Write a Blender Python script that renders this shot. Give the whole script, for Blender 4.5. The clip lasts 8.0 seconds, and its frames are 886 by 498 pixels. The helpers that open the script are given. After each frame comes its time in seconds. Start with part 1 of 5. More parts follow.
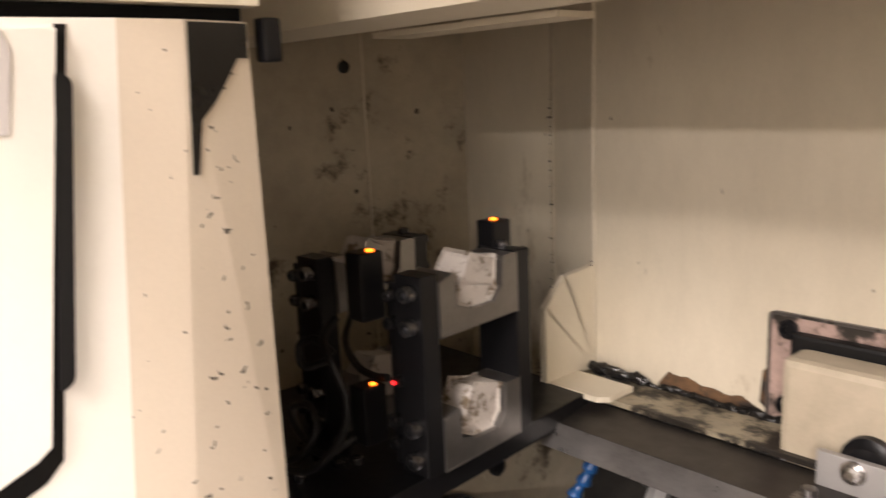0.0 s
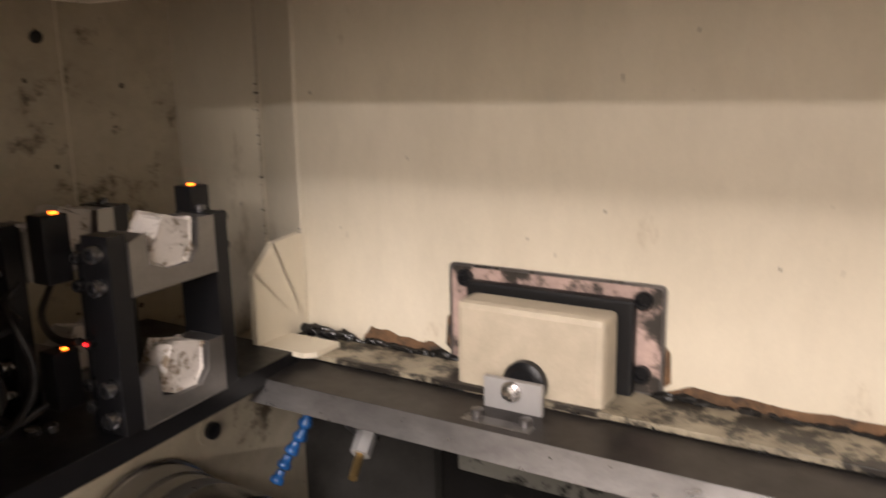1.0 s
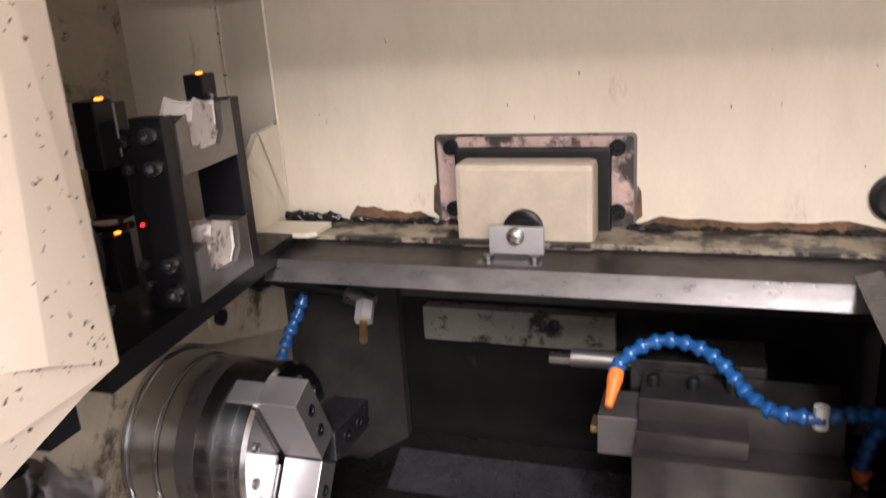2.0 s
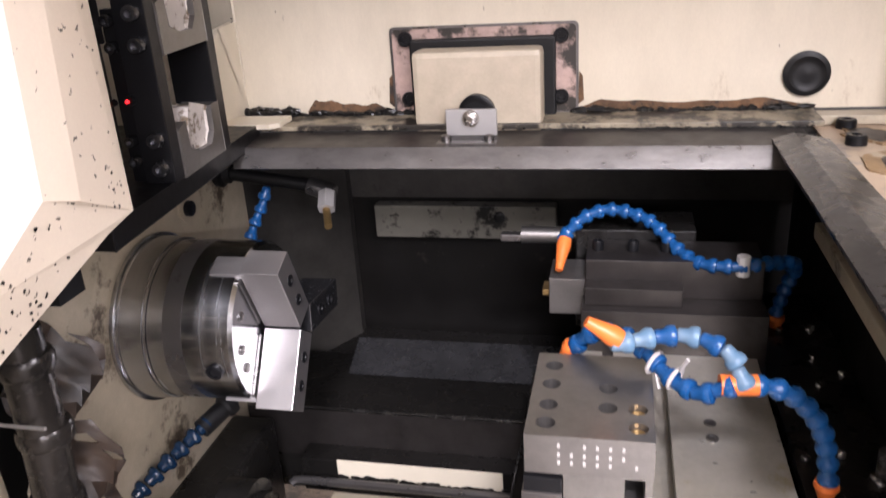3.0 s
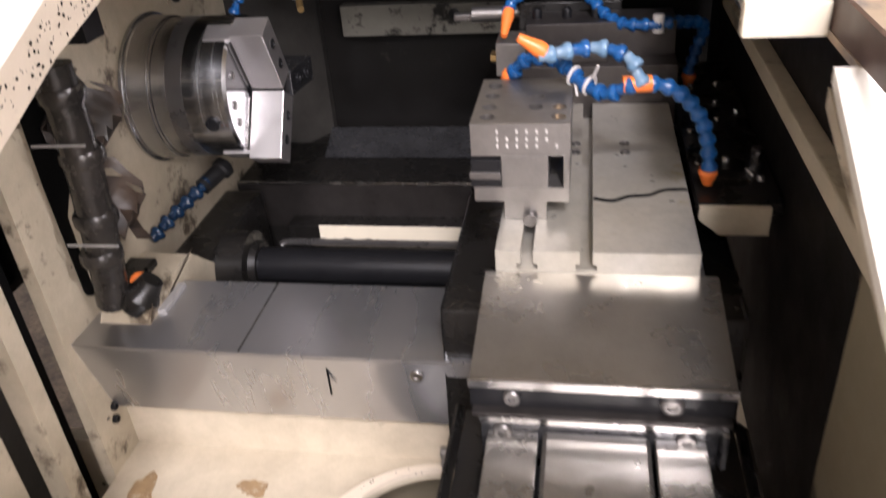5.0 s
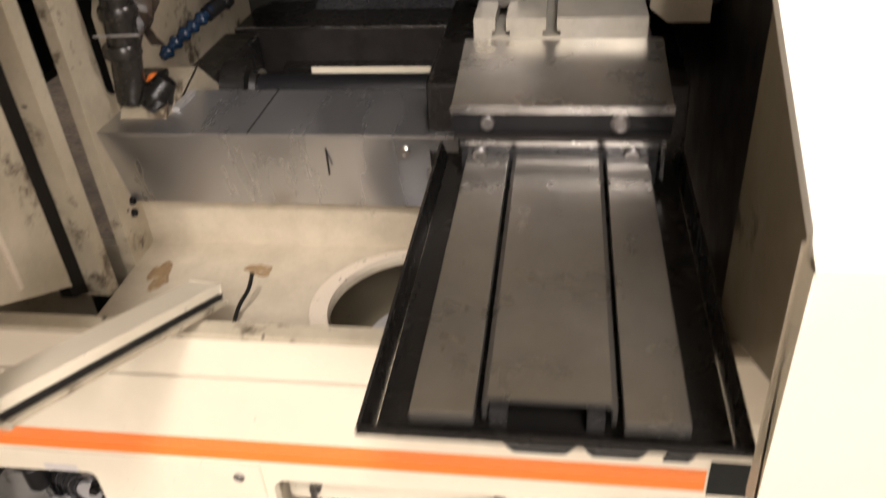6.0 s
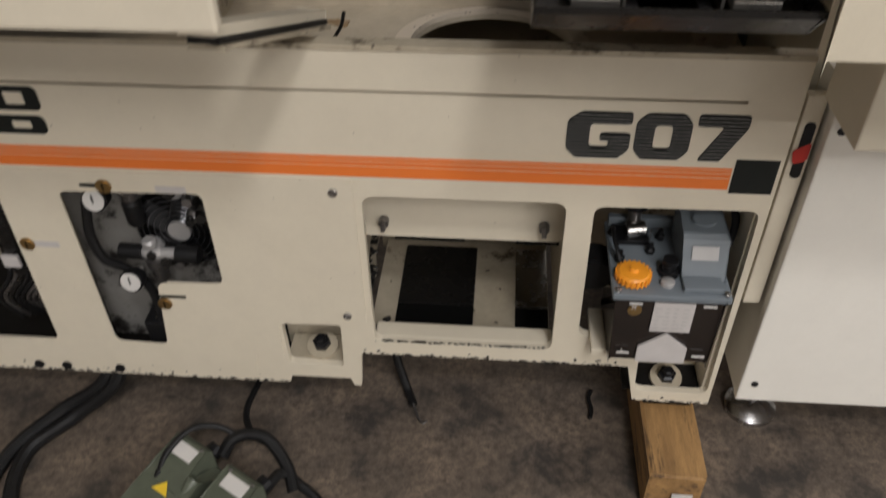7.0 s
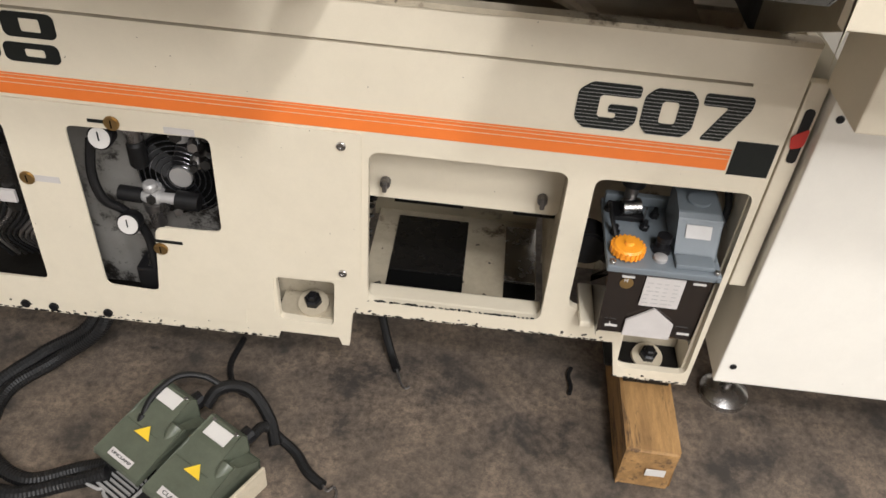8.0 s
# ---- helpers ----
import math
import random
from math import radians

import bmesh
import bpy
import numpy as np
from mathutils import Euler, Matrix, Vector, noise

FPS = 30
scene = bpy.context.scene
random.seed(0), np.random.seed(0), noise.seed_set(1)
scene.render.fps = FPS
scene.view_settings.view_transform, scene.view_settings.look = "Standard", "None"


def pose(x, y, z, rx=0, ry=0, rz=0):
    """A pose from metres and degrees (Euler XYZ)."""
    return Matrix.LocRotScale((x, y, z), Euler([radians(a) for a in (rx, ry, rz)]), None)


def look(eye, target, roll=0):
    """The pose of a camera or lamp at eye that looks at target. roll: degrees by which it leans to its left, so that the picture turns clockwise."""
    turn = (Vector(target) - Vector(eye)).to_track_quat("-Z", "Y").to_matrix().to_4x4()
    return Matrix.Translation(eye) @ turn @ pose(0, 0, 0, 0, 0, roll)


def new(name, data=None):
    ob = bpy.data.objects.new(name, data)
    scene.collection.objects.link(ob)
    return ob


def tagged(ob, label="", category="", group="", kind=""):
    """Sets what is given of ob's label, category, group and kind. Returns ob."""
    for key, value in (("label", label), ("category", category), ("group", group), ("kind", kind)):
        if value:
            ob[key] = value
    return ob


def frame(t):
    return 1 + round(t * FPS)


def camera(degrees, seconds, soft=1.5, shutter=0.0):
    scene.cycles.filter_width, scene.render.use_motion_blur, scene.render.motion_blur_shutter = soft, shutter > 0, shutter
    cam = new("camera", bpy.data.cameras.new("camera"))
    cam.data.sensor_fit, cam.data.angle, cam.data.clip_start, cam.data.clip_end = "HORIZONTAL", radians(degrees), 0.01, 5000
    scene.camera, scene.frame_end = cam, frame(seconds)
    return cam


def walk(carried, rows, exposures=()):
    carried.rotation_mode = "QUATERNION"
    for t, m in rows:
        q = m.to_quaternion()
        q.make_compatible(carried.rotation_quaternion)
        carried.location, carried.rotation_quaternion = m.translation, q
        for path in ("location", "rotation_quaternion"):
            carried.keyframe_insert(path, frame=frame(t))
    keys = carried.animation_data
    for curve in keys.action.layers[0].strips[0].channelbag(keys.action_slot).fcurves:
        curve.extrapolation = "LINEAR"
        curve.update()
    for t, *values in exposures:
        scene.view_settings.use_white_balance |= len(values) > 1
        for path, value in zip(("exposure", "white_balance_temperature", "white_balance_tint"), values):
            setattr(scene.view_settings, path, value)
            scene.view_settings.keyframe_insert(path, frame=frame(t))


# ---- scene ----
cam = camera(58.0, 8.0, 1.5, 0.5)
PATH = [
    (0, (0.051, 0.06, 1.68), (-1.415, 1.361, 1.283), -2.5),
    (0.5, (0.092, 0.067, 1.668), (-1.201, 1.536, 1.256), -1.4),
    (1, (0.136, 0.054, 1.653), (-0.876, 1.728, 1.234), -1.1),
    (1.5, (0.097, -0.016, 1.631), (-0.677, 1.76, 1.134), -2.8),
    (2, (0.02, -0.113, 1.616), (-0.607, 1.688, 1.011), -3.8),
    (2.2, (0.007, -0.14, 1.608), (-0.558, 1.668, 0.967), -3.6),
    (3.5, (-0.006, -0.254, 1.552), (-0.406, 1.536, 0.755), -4.2),
    (4, (-0.007, -0.294, 1.54), (-0.39, 1.472, 0.683), -4.4),
    (4.1, (-0.003, -0.301, 1.539), (-0.386, 1.458, 0.667), -4.3),
    (4.2, (-0.008, -0.314, 1.532), (-0.374, 1.445, 0.653), -4.0),
    (5.3, (0.067, -0.474, 1.497), (-0.265, 1.175, 0.414), -4.8),
    (5.5, (0.081, -0.514, 1.47), (-0.247, 1.127, 0.376), -4.3),
    (6, (0.055, -0.647, 1.404), (-0.228, 0.982, 0.279), -4.0),
    (6.3, (0.009, -0.746, 1.376), (-0.19, 0.859, 0.199), -4.3),
    (6.5, (-0.025, -0.818, 1.362), (-0.188, 0.759, 0.143), -3.9),
    (7, (-0.095, -0.961, 1.31), (-0.228, 0.554, 0.01), -0.9),
    (7.5, (-0.132, -1.002, 1.281), (-0.214, 0.494, -0.044), 2.7),
    (8, (-0.14, -1.021, 1.278), (-0.193, 0.499, -0.021), 5.1),
]
from mathutils.geometry import tessellate_polygon

walk(cam, [(t, look(eye, target, roll)) for t, eye, target, roll in PATH],
     exposures=[(0, -0.08, 6600, 20), (1, -0.06, 6450, 20), (2, 0.0, 6050, 22), (3.5, 0.10, 5800, 24), (5.5, 0.0, 6200, 20), (6, -0.45, 6500, 17), (6.5, -1.2, 6150, 13), (7, -1.85, 6050, 13), (7.5, -1.55, 6000, 12), (8, -1.06, 6000, 12)])

# ---- light ----
world = bpy.data.worlds.new("hall_air")
scene.world = world
world.use_nodes = True
world.node_tree.nodes["Background"].inputs["Color"].default_value = (1.0, 0.93, 0.82, 1)
world.node_tree.nodes["Background"].inputs["Strength"].default_value = 0.03


def hall_lamp(x, y, z, sx, sy, watts):
    data = bpy.data.lights.new("hall_lamp_light", "AREA")
    data.shape, data.size, data.size_y, data.energy = "RECTANGLE", sx, sy, watts
    data.color = (1.0, 0.955, 0.88)
    ob = new("hall_lamp_light", data)
    ob.matrix_world = pose(x, y, z)
    return ob


LAMPS = [(0.85, -3.1, 4.9, 0.55, 0.55, 350), (1.5, -4.8, 4.9, 3.0, 1.2, 430), (2.6, -5.9, 4.9, 4.4, 0.8, 420), (2.6, -11.5, 4.9, 4.4, 1.0, 650), (7.0, -11.5, 4.9, 3.0, 1.0, 1400), (7.4, -1.6, 4.9, 1.4, 0.8, 900)]
for lamp_row in LAMPS:
    hall_lamp(*lamp_row)


# ---- materials ----
def material(name, base, rough=0.5, metal=0.0, second=None, scale=8.0, amount=0.5, grime=None, grime_scale=14.0, grime_at=0.62,
             chips=None, chip_scale=60.0, chip_at=0.2, bump=0.1, bump_scale=120.0, stretch=(1, 1, 1), spec=0.5, grain=0.05, coat=0.0, mottle=0.0, mottle_scale=26.0):
    """Painted or bare surface: broad tone, stains with a shape of their own, chips and fine relief."""
    m = bpy.data.materials.new(name)
    m.use_nodes = True
    nt = m.node_tree
    n, l = nt.nodes, nt.links
    bsdf = n["Principled BSDF"]
    tc = n.new("ShaderNodeTexCoord")
    mp = n.new("ShaderNodeMapping")
    mp.inputs["Scale"].default_value = stretch
    l.new(tc.outputs["Object"], mp.inputs["Vector"])
    vec = mp.outputs["Vector"]

    def noise_of(s, detail=5.0, rough_=0.6):
        t = n.new("ShaderNodeTexNoise")
        t.inputs["Scale"].default_value, t.inputs["Detail"].default_value, t.inputs["Roughness"].default_value = s, detail, rough_
        l.new(vec, t.inputs["Vector"])
        return t.outputs["Fac"]

    def ramp(sock, a, b):
        r = n.new("ShaderNodeMapRange")
        r.inputs["From Min"].default_value, r.inputs["From Max"].default_value = a, b
        l.new(sock, r.inputs["Value"])
        return r.outputs["Result"]

    def mix(fac, a, b):
        k = n.new("ShaderNodeMix")
        k.data_type = "RGBA"
        for s, v in ((k.inputs[6], a), (k.inputs[7], b)):
            if isinstance(v, tuple):
                s.default_value = (*v, 1)
            else:
                l.new(v, s)
        if isinstance(fac, float):
            k.inputs[0].default_value = fac
        else:
            l.new(fac, k.inputs[0])
        return k.outputs[2]

    second = second or tuple(c * 0.8 for c in base)
    tone = ramp(noise_of(scale), 0.35, 0.35 + 0.5 / max(amount, 0.05))
    col = mix(tone, base, second)
    if grain:
        fine = ramp(noise_of(420.0, 2.0), 0.3, 0.7)
        g = n.new("ShaderNodeMath")
        g.operation = "MULTIPLY"
        g.inputs[1].default_value = grain
        l.new(fine, g.inputs[0])
        col = mix(g.outputs[0], col, tuple(c * 0.3 for c in base))
    if mottle:
        blotch = n.new("ShaderNodeMath")
        blotch.operation = "MULTIPLY"
        blotch.inputs[1].default_value = mottle
        l.new(ramp(noise_of(mottle_scale, 9.0, 0.78), 0.40, 0.64), blotch.inputs[0])
        col = mix(blotch.outputs[0], col, tuple(c * 0.35 for c in second))
    rsock = ramp(noise_of(scale * 3.1), 0.2, 0.9)
    if grime:
        gm = ramp(noise_of(grime_scale, 8.0, 0.72), grime_at, grime_at + 0.08)
        col = mix(gm, col, grime)
    if chips:
        v = n.new("ShaderNodeTexVoronoi")
        v.inputs["Scale"].default_value = chip_scale
        v.inputs["Randomness"].default_value = 1.0
        warp = n.new("ShaderNodeMix")
        warp.data_type = "VECTOR"
        warp.inputs[0].default_value = 0.012
        wn = n.new("ShaderNodeTexNoise")
        wn.inputs["Scale"].default_value = chip_scale * 1.6
        l.new(vec, wn.inputs["Vector"])
        l.new(vec, warp.inputs[4])
        l.new(wn.outputs["Color"], warp.inputs[5])
        l.new(warp.outputs[1], v.inputs["Vector"])
        sel = n.new("ShaderNodeMath")
        sel.operation = "MULTIPLY"
        near = ramp(v.outputs["Distance"], chip_at, chip_at - 0.04)
        sep = n.new("ShaderNodeSeparateColor")
        l.new(v.outputs["Color"], sep.inputs[0])
        few = ramp(sep.outputs[0], 0.62, 0.66)
        l.new(near, sel.inputs[0])
        l.new(few, sel.inputs[1])
        col = mix(sel.outputs[0], col, chips)
    l.new(col, bsdf.inputs["Base Color"])
    rr = n.new("ShaderNodeMapRange")
    rr.inputs["To Min"].default_value, rr.inputs["To Max"].default_value = max(rough - 0.12, 0.04), min(rough + 0.12, 1.0)
    l.new(rsock, rr.inputs["Value"])
    l.new(rr.outputs["Result"], bsdf.inputs["Roughness"])
    bsdf.inputs["Metallic"].default_value = metal
    bsdf.inputs["Specular IOR Level"].default_value = spec
    bsdf.inputs["Coat Weight"].default_value = coat
    if bump:
        bp = n.new("ShaderNodeBump")
        bp.inputs["Strength"].default_value, bp.inputs["Distance"].default_value = bump, 0.002
        l.new(noise_of(bump_scale, 3.0), bp.inputs["Height"])
        l.new(bp.outputs["Normal"], bsdf.inputs["Normal"])
    return m


def glow(name, color, strength):
    m = bpy.data.materials.new(name)
    m.use_nodes = True
    b = m.node_tree.nodes["Principled BSDF"]
    b.inputs["Base Color"].default_value = (*color, 1)
    b.inputs["Emission Color"].default_value = (*color, 1)
    b.inputs["Emission Strength"].default_value = strength
    return m


CREAM_C = (0.70, 0.635, 0.505)
DIRT = (0.10, 0.065, 0.035)
CREAM = material("cream_paint", CREAM_C, 0.42, second=(0.65, 0.585, 0.455), scale=5, chips=(0.12, 0.09, 0.06), chip_scale=45, chip_at=0.06, bump=0.06, grain=0.03, mottle=0.06, mottle_scale=18.0)
CREAM_WALL = material("cream_wall_paint", (0.66, 0.595, 0.47), 0.38, second=(0.58, 0.515, 0.39), scale=4, amount=0.7, grime=(0.40, 0.33, 0.23), grime_scale=7, grime_at=0.62,
                      chips=(0.06, 0.04, 0.025), chip_scale=42, chip_at=0.07, bump=0.08, grain=0.06, stretch=(1.5, 1.5, 0.55), mottle=0.12, mottle_scale=11.0)
CREAM_CHIP = material("chipped_cream_paint", (0.62, 0.54, 0.43), 0.5, second=(0.54, 0.46, 0.36), scale=6, chips=(0.08, 0.065, 0.05), chip_scale=120, chip_at=0.20, bump=0.1)
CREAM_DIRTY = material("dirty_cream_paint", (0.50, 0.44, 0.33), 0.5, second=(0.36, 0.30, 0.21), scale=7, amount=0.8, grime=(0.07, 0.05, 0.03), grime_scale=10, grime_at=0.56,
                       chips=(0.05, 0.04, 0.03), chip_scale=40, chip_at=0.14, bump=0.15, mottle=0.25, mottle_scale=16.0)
# Greasy paint taken to near-black: the machine's inner shade is in the colour.
GREASE_SHADE = material("grease_and_shade_black", (0.008, 0.0072, 0.0066), 0.5, second=(0.004, 0.0037, 0.0034), scale=6, amount=0.9, grime=(0.04, 0.034, 0.027), grime_scale=7, grime_at=0.63, bump=0.2, spec=0.2)
DARKSTEEL = material("dark_rough_steel", (0.10, 0.10, 0.106), 0.3, 0.75, second=(0.07, 0.068, 0.066), scale=20, bump=0.06, mottle=0.5, mottle_scale=16.0)
CASE = material("soiled_cream_case", (0.50, 0.435, 0.33), 0.45, second=(0.45, 0.385, 0.285), scale=12, amount=0.9, grime=(0.12, 0.095, 0.065), grime_scale=20, grime_at=0.65, bump=0.1, mottle=0.2, mottle_scale=24.0)
# Grimy cream, darkened further to hold the shade inside the casing.
GRIMY_SHADED = material("grimy_shaded_inside_paint", (0.24, 0.205, 0.14), 0.5, second=(0.13, 0.11, 0.075), scale=5, amount=0.8, grime=(0.04, 0.032, 0.022), grime_scale=9, grime_at=0.6, bump=0.15)
BOLT = material("glossy_black_bolt", (0.16, 0.16, 0.17), 0.24, 0.9, second=(0.09, 0.09, 0.095), scale=60, bump=0.05)
BEDSHEET = material("folded_bed_steel", (0.53, 0.53, 0.54), 0.30, 0.9, second=(0.38, 0.375, 0.37), scale=2.5, amount=0.6, bump=0.0, stretch=(1.6, 0.3, 0.3), grain=0.0)
PIPE = material("grimy_black_pipe", (0.020, 0.018, 0.016), 0.26, 0.2, second=(0.055, 0.048, 0.042), scale=22, amount=0.7, grime=(0.02, 0.018, 0.016), grime_scale=30, grime_at=0.55, bump=0.3, bump_scale=80)
STAIN = material("brown_dried_stain", (0.30, 0.20, 0.10), 0.6, second=(0.12, 0.075, 0.04), scale=40, amount=0.9, grime=(0.42, 0.35, 0.25), grime_scale=55, grime_at=0.54, bump=0.2)
MOUNT = material("stained_mounting_sheet", (0.30, 0.29, 0.27), 0.45, 0.3, second=(0.20, 0.19, 0.175), scale=14, amount=0.9, grime=(0.025, 0.022, 0.02), grime_scale=15, grime_at=0.52, bump=0.15)
WHITE = material("white_paint", (0.80, 0.77, 0.70), 0.42, second=(0.76, 0.73, 0.66), scale=4, chips=(0.25, 0.22, 0.18), chip_scale=14, chip_at=0.03, bump=0.05, grain=0.02, mottle=0.05, mottle_scale=14.0)
RUST = material("rust_stain", (0.19, 0.10, 0.045), 0.8, second=(0.07, 0.04, 0.02), scale=30, amount=0.9, grime=(0.025, 0.018, 0.013), grime_scale=34, grime_at=0.53, bump=0.4, mottle=0.75, mottle_scale=38.0)
STEEL = material("ground_steel", (0.255, 0.243, 0.232), 0.38, 0.85, second=(0.25, 0.235, 0.22), scale=18, grime=(0.27, 0.22, 0.16), grime_scale=16, grime_at=0.64, bump=0.05, mottle=0.22, mottle_scale=34.0)
TABLE = material("oiled_table_steel", (0.52, 0.50, 0.45), 0.36, 0.6, second=(0.50, 0.46, 0.37), scale=12, amount=0.9, grime=(0.40, 0.34, 0.20), grime_scale=9, grime_at=0.58, bump=0.03, mottle=0.25, mottle_scale=40.0)
BRIGHT = material("bright_steel", (0.48, 0.47, 0.46), 0.26, 1.0, second=(0.45, 0.43, 0.41), scale=14, grime=(0.2, 0.16, 0.12), grime_scale=18, grime_at=0.7, bump=0.03)
DULL = material("oily_steel", (0.20, 0.19, 0.185), 0.32, 0.85, second=(0.12, 0.115, 0.11), scale=9, grime=(0.085, 0.075, 0.065), grime_scale=9, grime_at=0.62, bump=0.05)
CHUCK = material("turned_chuck_steel", (0.54, 0.545, 0.56), 0.24, 1.0, second=(0.38, 0.38, 0.39), scale=6, amount=0.9, bump=0.01, bump_scale=60, stretch=(4, 0.2, 0.2), grain=0.0)
turned = CHUCK.node_tree.nodes.new("ShaderNodeTangent")
turned.direction_type, turned.axis = "RADIAL", "X"
CHUCK.node_tree.links.new(turned.outputs["Tangent"], CHUCK.node_tree.nodes["Principled BSDF"].inputs["Tangent"])
CHUCK.node_tree.nodes["Principled BSDF"].inputs["Anisotropic"].default_value = 0.7
CHUCK.node_tree.nodes["Principled BSDF"].inputs["Anisotropic Rotation"].default_value = 0.25
JAW = material("machined_jaw_steel", (0.42, 0.405, 0.40), 0.44, 0.9, second=(0.43, 0.40, 0.39), scale=12, grime=(0.24, 0.27, 0.24), grime_scale=26, grime_at=0.68, bump=0.03)
RAIL = material("ground_rail_steel", (0.36, 0.345, 0.32), 0.32, 0.9, second=(0.25, 0.225, 0.185), scale=6, amount=0.7, grime=(0.25, 0.22, 0.18), grime_scale=10, grime_at=0.68, bump=0.0, mottle=0.16, mottle_scale=20.0)
# Cream beam paint darkened: shade behind the cover strip is in the base colour.
BEAM = material("oily_shaded_beam_paint", (0.17, 0.162, 0.135), 0.5, second=(0.08, 0.075, 0.062), scale=8, amount=0.8, grime=(0.015, 0.014, 0.012), grime_scale=22, grime_at=0.52, bump=0.15, spec=0.2)
HOLDER = material("brown_oily_steel", (0.056, 0.050, 0.047), 0.42, 0.7, second=(0.065, 0.057, 0.053), scale=12, grime=(0.03, 0.026, 0.023), grime_scale=18, grime_at=0.62, bump=0.06, mottle=0.5, mottle_scale=18.0)
LEDGE = material("tarry_cream_paint", (0.36, 0.31, 0.22), 0.45, second=(0.08, 0.065, 0.045), scale=16, amount=1.0, grime=(0.02, 0.016, 0.012), grime_scale=22, grime_at=0.46, bump=0.2)
COVER = material("rusted_cover_steel", (0.22, 0.21, 0.20), 0.34, 0.75, second=(0.15, 0.138, 0.13), scale=10, grime=(0.26, 0.12, 0.08), grime_scale=20, grime_at=0.66, bump=0.1, stretch=(1, 3, 1), mottle=0.4, mottle_scale=14.0)
BLACK = material("black_oxide", (0.007, 0.007, 0.008), 0.38, 0.0, second=(0.013, 0.013, 0.014), scale=20, spec=0.25, bump=0.08)
OIL = material("black_oily_cast", (0.008, 0.0075, 0.007), 0.3, 0.0, spec=0.4, second=(0.018, 0.016, 0.014), scale=8, grime=(0.045, 0.04, 0.034), grime_scale=30, grime_at=0.7, bump=0.3, bump_scale=60)
RUBBER = material("black_rubber", (0.006, 0.006, 0.0065), 0.5, second=(0.012, 0.011, 0.010), spec=0.3, scale=30, bump=0.1)
VOID = material("black_inside", (0.003, 0.003, 0.003), 0.8, spec=0.1, second=(0.005, 0.005, 0.004), scale=5)
ORANGE_BAND = material("orange_band", (0.80, 0.20, 0.035), 0.42, second=(0.74, 0.18, 0.03), scale=6, bump=0.03, grain=0.02)
ORANGE = material("orange_plastic", (0.80, 0.19, 0.03), 0.4, second=(0.65, 0.16, 0.04), scale=40, bump=0.05)
BLUE = material("blue_plastic", (0.011, 0.080, 0.25), 0.3, second=(0.016, 0.062, 0.17), scale=30, grime=(0.05, 0.075, 0.11), grime_scale=50, grime_at=0.66, bump=0.05)
BLUE_DARK = material("oily_dark_blue_plastic", (0.006, 0.024, 0.060), 0.25, second=(0.010, 0.014, 0.02), scale=60, bump=0.05)
BLUE_WORN = material("worn_blue_plastic", (0.10, 0.20, 0.32), 0.42, second=(0.30, 0.32, 0.32), scale=50, bump=0.1)
LETTER = material("dark_letter_film", (0.009, 0.011, 0.010), 0.5, spec=0.3, second=(0.014, 0.016, 0.014), scale=30, bump=0.02)
FOAM = material("white_dirty_foam", (0.56, 0.52, 0.48), 0.9, second=(0.55, 0.50, 0.45), scale=40, grime=(0.16, 0.12, 0.08), grime_scale=52, grime_at=0.54, bump=0.6, bump_scale=90)
CONCRETE = material("oily_concrete", (0.27, 0.205, 0.15), 0.6, second=(0.105, 0.086, 0.070), scale=7.0, amount=2.0, grime=(0.040, 0.034, 0.029), grime_scale=7.0, grime_at=0.54,
                    chips=(0.20, 0.17, 0.13), chip_scale=30, chip_at=0.05, bump=0.4, bump_scale=30, grain=0.6, mottle=0.85, mottle_scale=60.0)
TIMBER = material("old_timber", (0.45, 0.26, 0.095), 0.65, second=(0.22, 0.12, 0.045), scale=9, amount=1.2, grime=(0.09, 0.052, 0.026), grime_scale=11, grime_at=0.55, bump=0.4, bump_scale=60, stretch=(4, 0.6, 4), grain=0.3, mottle=0.45, mottle_scale=12.0)
GREEN = material("green_grey_cast_paint", (0.105, 0.118, 0.085), 0.4, second=(0.075, 0.085, 0.06), scale=16, grime=(0.03, 0.03, 0.025), grime_scale=20, grime_at=0.68, bump=0.15, bump_scale=200, mottle=0.3, mottle_scale=22.0)
GREY = material("grey_blue_paint", (0.16, 0.185, 0.205), 0.4, second=(0.14, 0.16, 0.18), scale=14, grime=(0.05, 0.05, 0.05), grime_scale=22, grime_at=0.68, bump=0.12)
SMOKED = material("smoked_plastic", (0.012, 0.008, 0.006), 0.14, second=(0.03, 0.016, 0.009), scale=12, bump=0.02, coat=0.3)
YELLOW = material("yellow_plastic", (0.85, 0.33, 0.02), 0.4, second=(0.75, 0.28, 0.02), scale=20, bump=0.05)
WARN = material("yellow_warning_film", (0.80, 0.55, 0.03), 0.5, bump=0.0)
PAPER = material("pale_label_paper", (0.55, 0.52, 0.50), 0.7, second=(0.42, 0.39, 0.37), scale=30, bump=0.05)
BRASS = material("brass", (0.45, 0.30, 0.12), 0.36, 0.9, second=(0.25, 0.17, 0.08), scale=40, bump=0.1)
GALV = material("galvanised_sheet", (0.42, 0.41, 0.40), 0.5, 0.4, second=(0.30, 0.29, 0.28), scale=12, grime=(0.12, 0.10, 0.08), grime_scale=20, grime_at=0.62, bump=0.1)
RED = material("red_paint", (0.50, 0.03, 0.02), 0.5, bump=0.05)
BROWN = material("brown_red_panel", (0.075, 0.045, 0.032), 0.5, second=(0.13, 0.08, 0.05), scale=8, bump=0.1)
TORN = material("torn_oily_plastic", (0.022, 0.016, 0.012), 0.36, second=(0.085, 0.055, 0.036), scale=24, amount=0.9, grime=(0.015, 0.012, 0.01), grime_scale=16, grime_at=0.5, bump=0.3, bump_scale=50)
